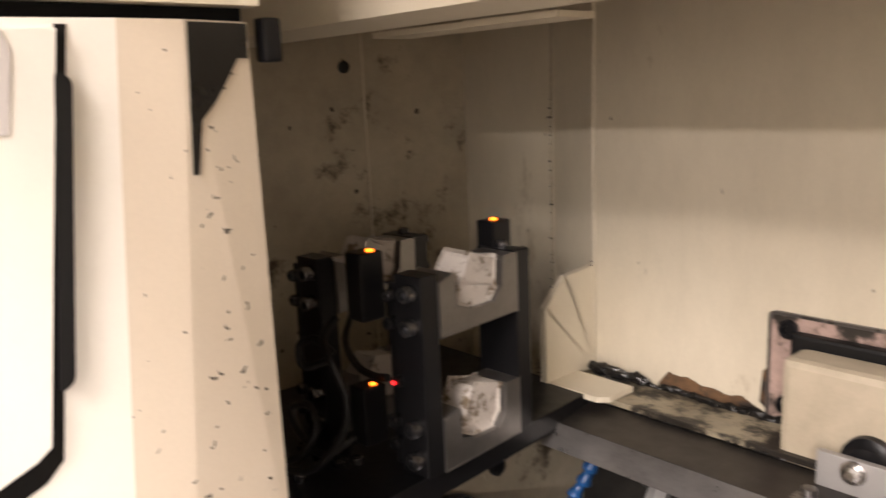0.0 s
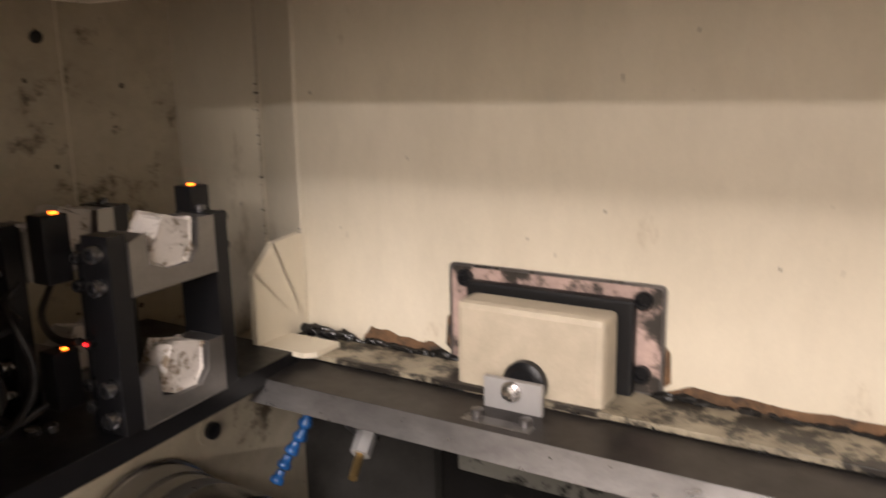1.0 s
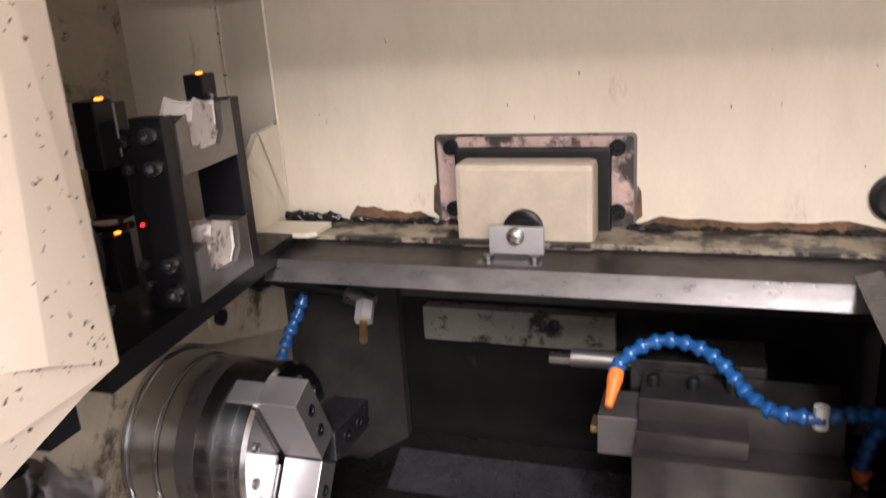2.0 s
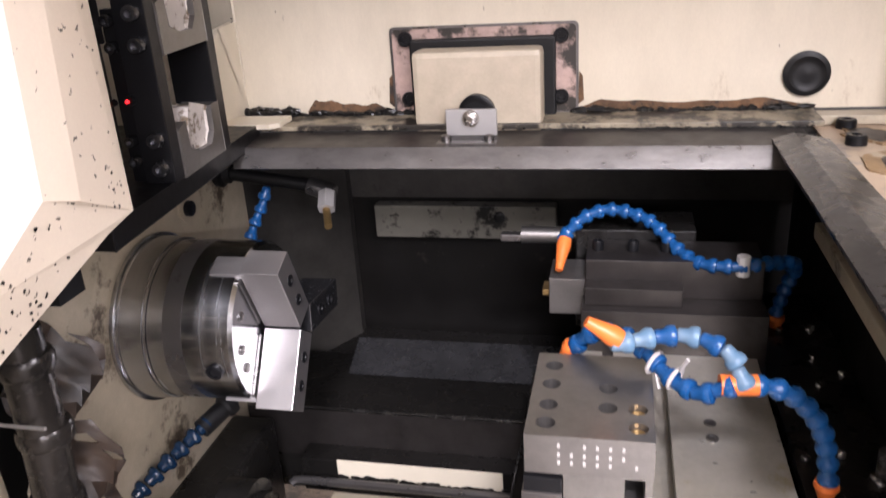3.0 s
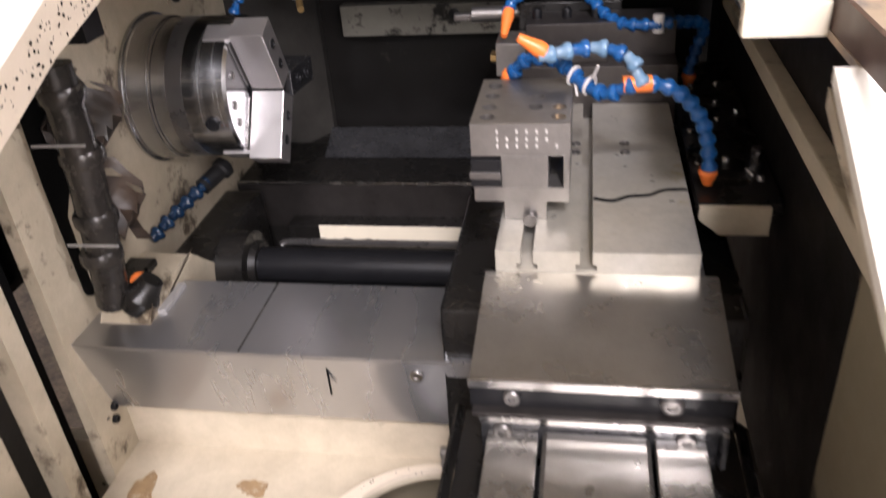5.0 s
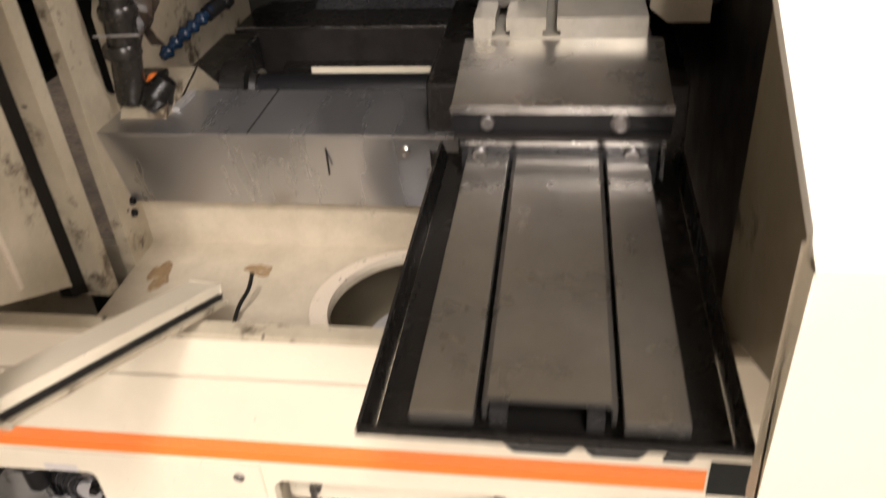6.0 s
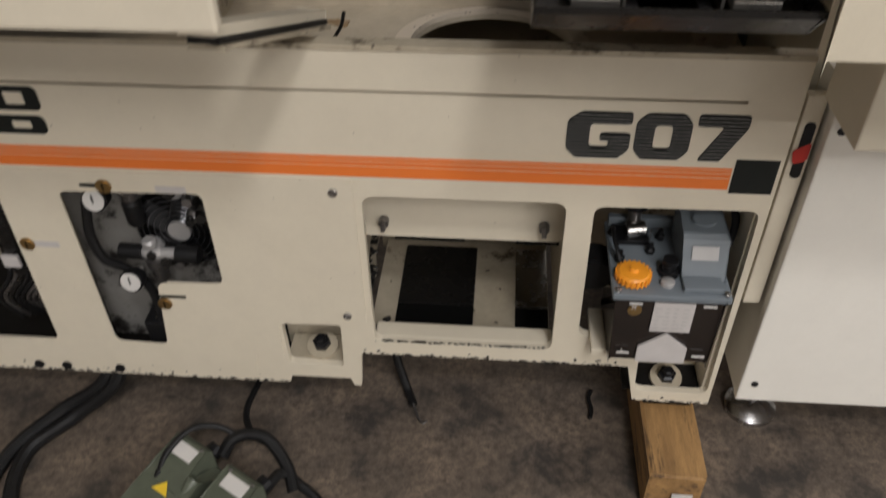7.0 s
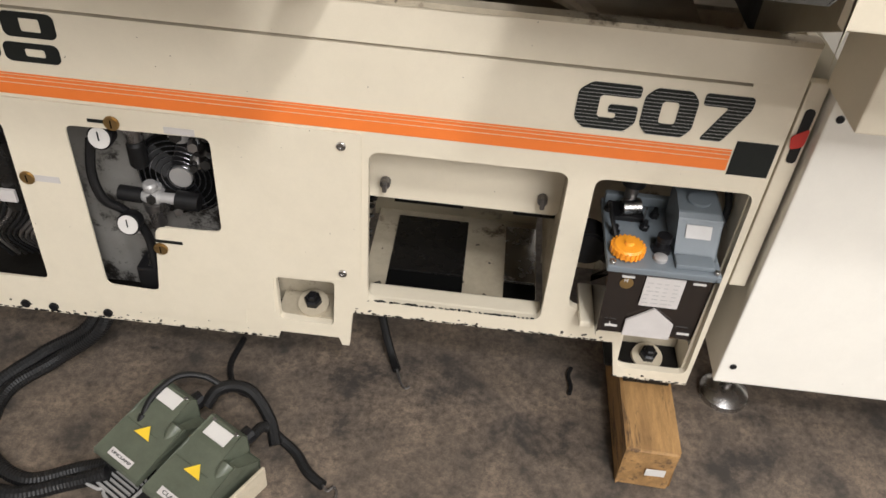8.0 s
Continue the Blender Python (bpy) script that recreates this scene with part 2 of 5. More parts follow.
# Uneven dark grey for the casing side and the upper rear strip.
DARK_GREY = material("dark_grey_paint", (0.048, 0.045, 0.040), 0.45, second=(0.022, 0.020, 0.018), scale=6, amount=0.9, grime=(0.016, 0.015, 0.013), grime_scale=7, grime_at=0.58, bump=0.15, spec=0.3, mottle=0.4)
PINK = material("primer_pink_paint", (0.50, 0.36, 0.31), 0.5, second=(0.36, 0.26, 0.22), scale=14, grime=(0.03, 0.025, 0.02), grime_scale=14, grime_at=0.49, bump=0.15, mottle=0.4, mottle_scale=22.0)
DIAL = material("dial_white", (0.62, 0.60, 0.57), 0.4, bump=0.0)
CHROME = material("chrome_wire", (0.6, 0.6, 0.6), 0.2, 1.0, bump=0.0)
SPLASH = material("patchy_worn_deck_paint", (0.47, 0.38, 0.27), 0.42, second=(0.38, 0.25, 0.16), scale=9, amount=0.9, grime=(0.20, 0.18, 0.17), grime_scale=6, grime_at=0.49, bump=0.12)
HALL = material("hall_pale_paint", (0.70, 0.68, 0.64), 0.8, second=(0.64, 0.62, 0.58), scale=2)
LED_AMBER, LED_RED = glow("amber_light", (1.0, 0.16, 0.01), 7), glow("red_light", (1.0, 0.02, 0.02), 3)
LED_YELLOW = glow("yellow_light", (0.9, 0.9, 0.05), 6)
LAMP_FACE = glow("lamp_face", (1.0, 0.9, 0.75), 6)


# ---- mesh helpers ----
def mesh_from(name, bm, mat, smooth=False):
    me = bpy.data.meshes.new(name)
    bmesh.ops.recalc_face_normals(bm, faces=bm.faces)
    bm.to_mesh(me)
    bm.free()
    me.materials.append(mat)
    if smooth:
        for f in me.polygons:
            f.use_smooth = True
        me.set_sharp_from_angle(angle=radians(35))
    return me


def thing(name, at, label, category, group="", kind=""):
    ob = new(name)
    ob.empty_display_size = 0.02
    ob.location = at
    return tagged(ob, label, category, group, kind)


def part(name, bm, mat, parent, label="", smooth=False):
    """One mesh, given in world coordinates, under its thing or part."""
    ob = new(name, mesh_from(name, bm, mat, smooth))
    ob.parent = parent
    top = parent
    while top.parent:
        top = top.parent
    if parent is top and top.type == "EMPTY":
        ob.matrix_parent_inverse = Matrix.Translation(-Vector(top.location))
    return tagged(ob, label) if label else ob


def solid(name, bm, mat, label, category, group="", kind="", smooth=False):
    """A thing that is one mesh."""
    return tagged(new(name, mesh_from(name, bm, mat, smooth)), label, category, group, kind)


def box(x0, x1, y0, y1, z0, z1, bevel=0.0, bm=None, segs=2, m=None):
    bm = bm or bmesh.new()
    g = bmesh.ops.create_cube(bm, size=1.0)
    sx, sy, sz = x1 - x0, y1 - y0, z1 - z0
    mat = Matrix.Translation(((x0 + x1) / 2, (y0 + y1) / 2, (z0 + z1) / 2)) @ Matrix.Diagonal((sx, sy, sz, 1))
    bmesh.ops.transform(bm, matrix=(m @ mat) if m else mat, verts=g["verts"])
    if bevel:
        es = list({e for v in g["verts"] for e in v.link_edges})
        bmesh.ops.bevel(bm, geom=es, offset=min(bevel, 0.45 * min(abs(sx), abs(sy), abs(sz))), segments=segs, affect="EDGES", profile=0.6, clamp_overlap=True)
    return bm


def rod(p, q, r, r2=None, seg=20, bm=None, bevel=0.0):
    bm = bm or bmesh.new()
    p, q = Vector(p), Vector(q)
    d = q - p
    g = bmesh.ops.create_cone(bm, cap_ends=True, segments=seg, radius1=r, radius2=r if r2 is None else r2, depth=d.length)
    m = Matrix.Translation((p + q) / 2) @ d.to_track_quat("Z", "Y").to_matrix().to_4x4()
    bmesh.ops.transform(bm, matrix=m, verts=g["verts"])
    if bevel:
        es = [e for e in {e for v in g["verts"] for e in v.link_edges} if any(len(f.verts) > 4 for f in e.link_faces)]
        bmesh.ops.bevel(bm, geom=es, offset=bevel, segments=2, affect="EDGES")
    return bm


def lathe(p, axis, profile, seg=24, bm=None):
    """profile: (distance along axis, radius) rows."""
    bm = bm or bmesh.new()
    rot = Vector(axis).to_track_quat("Z", "Y").to_matrix().to_4x4()
    m = Matrix.Translation(p) @ rot
    rings = []
    for h, r in profile:
        rings.append([bm.verts.new(m @ Vector((r * math.cos(a), r * math.sin(a), h))) for a in [2 * math.pi * k / seg for k in range(seg)]])
    for a, b in zip(rings, rings[1:]):
        for k in range(seg):
            bm.faces.new((a[k], a[(k + 1) % seg], b[(k + 1) % seg], b[k]))
    bm.faces.new(rings[0][::-1])
    bm.faces.new(rings[-1])
    return bm


def curve_points(pts, n):
    """Smooth run through the points, at n even steps."""
    pts = [Vector(p) for p in pts]
    ext = [2 * pts[0] - pts[1]] + pts + [2 * pts[-1] - pts[-2]]
    out = []
    for i in range(1, len(ext) - 2):
        a, b, c, d = ext[i - 1:i + 3]
        for k in range(24):
            t = k / 24
            out.append(0.5 * ((2 * b) + (c - a) * t + (2 * a - 5 * b + 4 * c - d) * t * t + (3 * b - a - 3 * c + d) * t ** 3))
    out.append(pts[-1])
    run = [0.0]
    for a, b in zip(out, out[1:]):
        run.append(run[-1] + (b - a).length)
    res, j = [], 0
    for k in range(n):
        s = run[-1] * k / (n - 1)
        while j < len(run) - 2 and run[j + 1] < s:
            j += 1
        f = (s - run[j]) / max(run[j + 1] - run[j], 1e-9)
        res.append(out[j].lerp(out[j + 1], f))
    return res


def sweep(pts, r, n=60, seg=10, ribs=0.0, bm=None):
    bm = bm or bmesh.new()
    run = curve_points(pts, n)
    up = Vector((0.13, 0.21, 0.97)).normalized()
    rings = []
    for i, p in enumerate(run):
        d = (run[min(i + 1, n - 1)] - run[max(i - 1, 0)]).normalized()
        a = d.cross(up)
        a = a.normalized() if a.length > 0.1 else d.orthogonal().normalized()
        b = d.cross(a)
        up = a.cross(d).normalized()
        rr = r * (1 + (ribs if i % 2 else 0))
        rings.append([bm.verts.new(p + rr * (math.cos(t) * a + math.sin(t) * b)) for t in [2 * math.pi * k / seg for k in range(seg)]])
    for a, b in zip(rings, rings[1:]):
        for k in range(seg):
            bm.faces.new((a[k], a[(k + 1) % seg], b[(k + 1) % seg], b[k]))
    bm.faces.new(rings[0][::-1])
    bm.faces.new(rings[-1])
    return bm


def crust(pts, r, n, seed):
    """An uneven bead of hardened grease along the points."""
    rnd = random.Random(seed)
    bm = bmesh.new()
    for p in curve_points(pts, n):
        g = bmesh.ops.create_icosphere(bm, subdivisions=1, radius=r * rnd.uniform(.35, 1.5))
        bmesh.ops.transform(bm, matrix=Matrix.Translation(p + Vector((rnd.uniform(-r, r), rnd.uniform(-r, r) * .4, rnd.uniform(-r, r) * .5))) @ Matrix.Diagonal((rnd.uniform(1, 2.6), .8, rnd.uniform(.5, 1.1), 1)), verts=g["verts"])
    return bm


def rounded(x0, x1, z0, z1, r, n=5):
    out = []
    for cx, cz, a0 in ((x1 - r, z1 - r, 0), (x0 + r, z1 - r, 90), (x0 + r, z0 + r, 180), (x1 - r, z0 + r, 270)):
        for k in range(n + 1):
            a = radians(a0 + 90 * k / n)
            out.append((cx + r * math.cos(a), cz + r * math.sin(a)))
    return out


def soft_poly(pts, r, n=4):
    """A polygon with rounded corners."""
    out = []
    c = len(pts)
    for i in range(c):
        p, a, b = Vector(pts[i]), Vector(pts[i - 1]), Vector(pts[(i + 1) % c])
        u, v = (a - p), (b - p)
        rr = min(r, 0.45 * u.length, 0.45 * v.length)
        s, e = p + u.normalized() * rr, p + v.normalized() * rr
        for k in range(n + 1):
            t = k / n
            q = s * (1 - t) ** 2 + 2 * p * t * (1 - t) + e * t * t
            out.append((q.x, q.y))
    return out


def plate(outline, holes, lo, hi, axis="y", bm=None):
    """A flat sheet with real openings, from lo to hi along the axis. Outline in the other two coordinates."""
    bm = bm or bmesh.new()

    def place(u, v, w):
        return {"x": (w, u, v), "y": (u, w, v), "z": (u, v, w)}[axis]

    rings = [outline, *holes]
    flat = [(u, v) for ring in rings for u, v in ring]
    tris = tessellate_polygon([[Vector((u, v, 0)) for u, v in ring] for ring in rings])
    low = [bm.verts.new(place(u, v, lo)) for u, v in flat]
    top = [bm.verts.new(place(u, v, hi)) for u, v in flat]
    for t in tris:
        bm.faces.new([low[k] for k in t])
        bm.faces.new([top[k] for k in t][::-1])
    at = 0
    for ring in rings:
        c = len(ring)
        for k in range(c):
            a, b = at + k, at + (k + 1) % c
            bm.faces.new((low[a], low[b], top[b], top[a]))
        at += c
    return bm


def prism(profile, lo, hi, axis="x", bevel=0.0):
    """A closed profile drawn out along the axis."""
    bm = plate(profile, [], lo, hi, axis)
    if bevel:
        bmesh.ops.dissolve_limit(bm, angle_limit=0.01, verts=bm.verts, edges=bm.edges)
        bmesh.ops.bevel(bm, geom=list(bm.edges), offset=bevel, segments=2, affect="EDGES", profile=0.6, clamp_overlap=True)
    return bm


def slab(pts, depth):
    """A flat sheet through the corner points, thickened along the given vector."""
    bm = bmesh.new()
    a = [bm.verts.new(p) for p in pts]
    b = [bm.verts.new(Vector(p) + Vector(depth)) for p in pts]
    bm.faces.new(a)
    bm.faces.new(b[::-1])
    for k in range(len(a)):
        j = (k + 1) % len(a)
        bm.faces.new((a[k], b[k], b[j], a[j]))
    return bm


def socket_screw(parent, p, d, r=0.006, h=0.006, mat=None, name="screw"):
    """A round cap with a hexagon recess."""
    bm = lathe(p, d, [(0, r), (h * 0.8, r), (h, r * 0.85), (h, r * 0.5), (h * 0.5, r * 0.45)], 14)
    return part(name, bm, mat or BLACK, parent, smooth=True)


def blob(cx, cy, rx, ry, seed, n=56):
    """An uneven closed outline, as a stain or a flaked patch has."""
    rnd = random.Random(seed)
    waves = [(k, rnd.uniform(0, 6.28), rnd.uniform(.3, 1.0) / k) for k in range(2, 14)]
    out = []
    for i in range(n):
        a = 2 * math.pi * i / n
        r = 1 + .42 * sum(w * math.sin(k * a + p) for k, p, w in waves)
        out.append((cx + rx * r * math.cos(a), cy + ry * r * math.sin(a)))
    return out


# ---- the hall ----
solid("floor", box(-5, 9, -16, 3, -0.1, 0.0), CONCRETE, "worn brown-grey concrete floor with oil stains", "floor", kind="structure")
for nm, dims in (("wall_north", (-5, 9, 3, 3.2, 0, 5.2)), ("wall_south", (-5, 9, -16.2, -16, 0, 5.2)), ("wall_west", (-5.2, -5, -16, 3, 0, 5.2)), ("wall_east", (9, 9.2, -16, 3, 0, 5.2))):
    solid(nm, box(*dims), HALL, "plain painted wall of the workshop hall", "wall", kind="structure")
solid("ceiling", box(-5, 9, -16, 3, 5.2, 5.3), HALL, "plain workshop ceiling", "ceiling", kind="structure")
for lx, ly, lz, sx, sy, watts in LAMPS:
    lt = thing("ceiling_light", (lx, ly, 5.2), "rectangular workshop light hanging under the ceiling", "light", "hall lights")
    part("frame", box(lx - sx / 2 - .03, lx + sx / 2 + .03, ly - sy / 2 - .03, ly + sy / 2 + .03, 4.95, 5.2, .01), WHITE, lt)
    part("diffuser", box(lx - sx / 2, lx + sx / 2, ly - sy / 2, ly + sy / 2, 4.93, 4.949), LAMP_FACE, lt)

# ---- machine base, front ----
base = thing("machine_base", (-0.6, 0.0, 0.137), "cream painted lathe base with rounded front openings and orange band", "machine base")
WIN_A = soft_poly([(-.782, .575), (-.552, .579), (-.553, .390), (-.670, .384), (-.688, .230), (-.784, .234)], .014)
WIN_B = soft_poly([(-1.10, .562), (-.885, .568), (-.895, .230), (-1.10, .222)], .014)
OPEN_A = rounded(-.303, .008, .262, .585, .018)
OPEN_B = soft_poly([(.049, .581), (.290, .583), (.294, .165), (.165, .165), (.160, .285), (.051, .305)], .018)
FOOT_A = soft_poly([(-.468, .297), (-.362, .299), (-.366, .190), (-.466, .194)], .008)
outline = [(-1.7, .7605), (.302, .7605), (.302, .137), (.165, .139), (.146, .229), (-.330, .229), (-.337, .139), (-.350, .139), (-.356, .158), (-.468, .158), (-.473, .138), (-1.7, .138)]
front = part("front_panel", plate(outline, [OPEN_A, OPEN_B, FOOT_A, [(-1.12, .59), (-.54, .59), (-.54, .375), (-.66, .375), (-.66, .215), (-1.12, .215)]], 0, .014), CREAM, base)
part("upper_panel", box(-1.7, .302, 0, .014, .7655, .830), CREAM, base)
part("panel_corner", box(.231, .302, 0, .014, .7606, .7654), CREAM, base)
part("lip", prism([(-.003, .826), (.02, .826), (.02, .834), (-.003, .834)], -1.7, .3015), CREAM_DIRTY, base)
part("side_panel", box(.288, .302, .0145, .9, .14, .83), CREAM, base)
part("groove_back", box(-1.7, .24, .015, .018, .75, .775), VOID, base)
part("inner_back", box(-1.7, -.352, .30, .32, .14, .74), CREAM_DIRTY, base)
part("inner_back", box(-.3515, .0155, .41, .425, .14, .74), GRIMY_SHADED, base, "oil-spattered rear sheet of the opening")
part("inner_back", box(.0285, .287, .30, .32, .14, .74), CREAM_DIRTY, base)
for sx in (-.345, .022):
    part("inner_rib", box(sx - .006, sx + .006, .015, .4095, .245, .74), CREAM_DIRTY, base)
# Outer pan floors near-black: the shade inside the base is in their colour.
part("inner_floor", box(-1.7, -.352, .015, .299, .150, .156), GREASE_SHADE, base)
part("inner_floor", box(-.3385, .0155, .150, .4095, .150, .158), CREAM_DIRTY, base, "speckled cream pan with dark wells")
part("inner_floor", box(.147, .287, .015, .299, .150, .156), GREASE_SHADE, base)
# opening A inside
part("inner_flange", plate(rounded(-.333, .016, .425, .60, .01), [], .10, .106), CREAM, base)
for x in (-.288, -.016):
    w = part("wing_screw", rod((x, .099, .462), (x, .085, .462), .009, seg=10), DULL, base)
    part("wing", box(x - .004, x + .004, .075, .084, .452, .474, .002), DULL, w)
for x0, x1 in ((-.272, -.150), (-.062, .012)):
    part("drain_slot", box(x0, x1, .1005, .1055, .4175, .4245), VOID, base)
for x0, x1, mt, lab in ((-.292, -.136, OIL, "black oily well plate"), (-.052, .0145, BRIGHT, "bare shiny steel plate")):
    part("black_cover", box(x0, x1, .205, .385, .1585, .1640, .003), mt, base, lab)
    # Black strip that draws the well's shadow before the plate.
    part("well_shade", box(x0, x1, .151, .2045, .1583, .1600), VOID, base)
part("grease_crust", crust([(-.338, .12, .262), (-.338, .20, .30), (-.338, .30, .36), (-.335, .40, .40)], .006, 60, 77), OIL, base)
part("grease_crust", crust([(-.30, .408, .385), (-.2, .408, .41), (-.1, .408, .40), (.0, .408, .395)], .006, 60, 78), OIL, base)
part("opening_ledge", box(-.306, .010, .0145, .052, .240, .262, .004), CREAM, base)
# bands of the front
for z0, z1 in ((.621, .6395), (.6412, .6475), (.6492, .6535), (.655, .6575)):
    part("orange_stripe", box(-1.7, .233, -.0012, -.0002, z0, z1), ORANGE_BAND, base, "orange film stripe")
part("black_square", box(.236, .296, -.0014, -.0002, .615, .673), LETTER, base, "black film square")


def glyph_rows(rings, z0, z1, rows, gap, y0, y1, x_of):
    bm = bmesh.new()
    h = (z1 - z0) / rows
    for k in range(rows):
        v = (k + 0.5) / rows
        xs = []
        for ring in rings:
            for (u1, v1), (u2, v2) in zip(ring, ring[1:] + ring[:1]):
                if (v1 > v) != (v2 > v):
                    xs.append(u1 + (v - v1) / (v2 - v1) * (u2 - u1))
        xs.sort()
        for a, b in zip(xs[::2], xs[1::2]):
            box(x_of(a), x_of(b), y0, y1, z0 + k * h, z0 + (k + 1) * h - gap, bm=bm)
    return bm


G_RING = [[(.20, 1), (1, 1), (1, .74), (.40, .74), (.36, .70), (.36, .30), (.40, .26), (.66, .26), (.66, .38), (.52, .38), (.52, .56), (1, .56), (1, .2), (.84, 0), (.16, 0), (0, .2), (0, .8)]]
O_RING = [[(.18, 1), (.84, 1), (1, .8), (1, .2), (.84, 0), (.16, 0), (0, .2), (0, .8)], [(.34, .74), (.66, .74), (.66, .26), (.34, .26)]]
S_RING = [[(0, 1), (1.08, 1), (1.08, .74), (.62, 0), (.12, 0), (.58, .74), (0, .74)]]
for rings, x0, x1 in ((G_RING, -.004, .084), (O_RING, .090, .166), (S_RING, .172, .236)):
    placed = [soft_poly([(x0 + u * (x1 - x0), .669 + .075 * v) for u, v in ring], .006) for ring in rings]
    lt = part("letter", plate(placed[0], placed[1:], -.0014, -.0002), LETTER, base, "dark ribbed letter")
    part("ribbing", glyph_rows([[((a - x0) / (x1 - x0), (b - .669) / .075) for a, b in r] for r in placed], .669, .744, 13, .0051, -.0018, -.00142, lambda u, x0=x0, x1=x1: x0 + u * (x1 - x0)), GALV, lt)
for x0, x1, z0, z1 in ((-1.10, -.842, .720, .756), (-.836, -.757, .718, .757), (-1.10, -.850, .680, .708), (-.844, -.760, .678, .709)):
    part("mark_bar", plate(rounded(x0, x1, z0, z1, .010), [rounded(x1 - .052, x1 - .022, z0 + .009, z1 - .009, .003)], -.0014, -.0002), LETTER, base, "dark printed bar")

# access panel with two windows
acc = thing("access_panel", (-.70, -.003, .17), "cream sheet access panel with two rounded windows", "panel")
ao = [(-1.7, .612), (-.3145, .616), (-.3145, .3135), (-.322, .307), (-.462, .3045), (-.472, .296), (-.474, .212), (-.527, .210), (-.531, .172), (-1.7, .168)]
part("sheet", plate(ao, [WIN_A, WIN_B], -.0035, -.0005), CREAM, acc)
for x, z in ((-.345, .592), (-.346, .328)):
    socket_screw(acc, (x, -.0036, z), (0, -1, 0), .0075, .004, BRIGHT)
for x, z in ((-.703, .589), (-.666, .339), (-.870, .464)):
    lk = part("brass_lock", rod((x, -.0036, z), (x, -.009, z), .0125, bevel=.0015), BRASS, acc, "round brass quarter-turn lock", smooth=True)
    part("slot", box(x - .001, x + .001, -.0098, -.0092, z - .007, z + .007), VOID, lk)
for x0, x1, z0, z1, mt in ((-.742, -.716, .586, .592, LETTER), (-.622, -.574, .580, .592, PAPER), (-.676, -.626, .352, .358, LETTER), (-.858, -.816, .458, .470, PAPER)):
    part("sticker", box(x0, x1, -.0048, -.0037, z0, z1), mt, acc)

# levelling feet in the base
for fx, fz in ((-.412, .237), (.228, .196)):
    ft = thing("levelling_foot", (fx, .05, fz - .04), "black levelling bolt on a worn cream boss", "foot", "machine feet")
    part("boss", lathe((fx, .042, fz - .042), (0, -.25, 1), [(0, .030), (.010, .029), (.012, .018)], 24), CREAM_DIRTY, ft, smooth=True)
    part("bolt", lathe((fx, .039, fz - .031), (0, -.25, 1), [(0, .0165), (.012, .0165), (.014, .011), (.024, .010), (.026, .007)], 6), BLACK, ft)
    part("recess", plate(rounded(fx - .075, fx + .070, fz - .075, fz + .075, .006), [], .078, .084), CREAM_DIRTY, ft)
    part("recess_floor", box(fx - .062, fx + .062, .0145, .077, fz - .052, fz - .044), CREAM_DIRTY, ft)
for x in (-.96, -.905, -.80):
    part("base_bolt", lathe((x, -.0001, .155), (0, -1, 0), [(0, .009), (.005, .009), (.006, .006)], 12), BLACK, base)

for k, pts in enumerate(([(-1.6, .001, .141), (-.9, .001, .141), (-.475, .001, .141)], [(-.33, .001, .231), (-.1, .001, .231), (.145, .001, .231)], [(-.30, .003, .262), (-.1, .003, .2625), (.0, .003, .263)], [(.165, .001, .141), (.30, .001, .140)])):
    part("edge_dirt", crust(pts, .0024, (150, 90, 60, 24)[k], 20 + k), OIL, base, "chipped dirty edge")
chips_ = random.Random(41)
for lo, hi, z0, z1, count in ((-1.30, -.48, .139, .166, 46), (-.33, .14, .230, .242, 26), (.17, .30, .139, .150, 8)):
    bm_ = bmesh.new()
    for k in range(count):
        cx, cz = chips_.uniform(lo, hi), z0 + (z1 - z0) * chips_.random() ** 2.2
        w = chips_.uniform(.0008, .0034)
        plate(blob(cx, cz, w, w * chips_.uniform(.3, .9), k, 10), [], -.0044 if z0 > .5 else -.0006, -.0036 if z0 > .5 else -.0001, bm=bm_)
    tagged(part("paint_chips", bm_, OIL, base), "dark chips in the paint edge", "", "", "stuff")
# things behind the windows
fan = thing("cooling_fan", (-.635, .10, .40), "black round fan behind a wire guard", "fan")
part("housing", plate([(-.64 + .083 * math.cos(a / 16 * math.pi), .445 + .083 * math.sin(a / 16 * math.pi)) for a in range(32)], [[(-.64 + .079 * math.cos(a / 16 * math.pi), .445 + .079 * math.sin(a / 16 * math.pi)) for a in range(32)]], .078, .0835), BLACK, fan)
for k in range(7):
    rr = .014 + k * .010
    ring = [(-.64 + rr * math.cos(a / 12 * math.pi), .066, .445 + rr * math.sin(a / 12 * math.pi)) for a in range(25)]
    part("guard_ring", sweep(ring, .0014, 40, 5), BOLT, fan)
part("backing", rod((-.64, .0838, .445), (-.64, .0825, .445), .079, seg=32), VOID, fan)
part("hub", rod((-.64, .0824, .445), (-.64, .064, .445), .020), GALV, fan)
for k in range(5):
    a = k * 2 * math.pi / 5
    part("blade", box(.02, .072, -.001, .001, -.022, .022, m=Matrix.Translation((-.64, .0765, .445)) @ Matrix.Rotation(a, 4, "Y") @ Matrix.Rotation(.5, 4, "X")), BLACK, fan)
solid("mounting_sheet", box(-.84, -.54, .084, .088, .16, .62), MOUNT, "galvanised mounting sheet behind the window", "sheet")
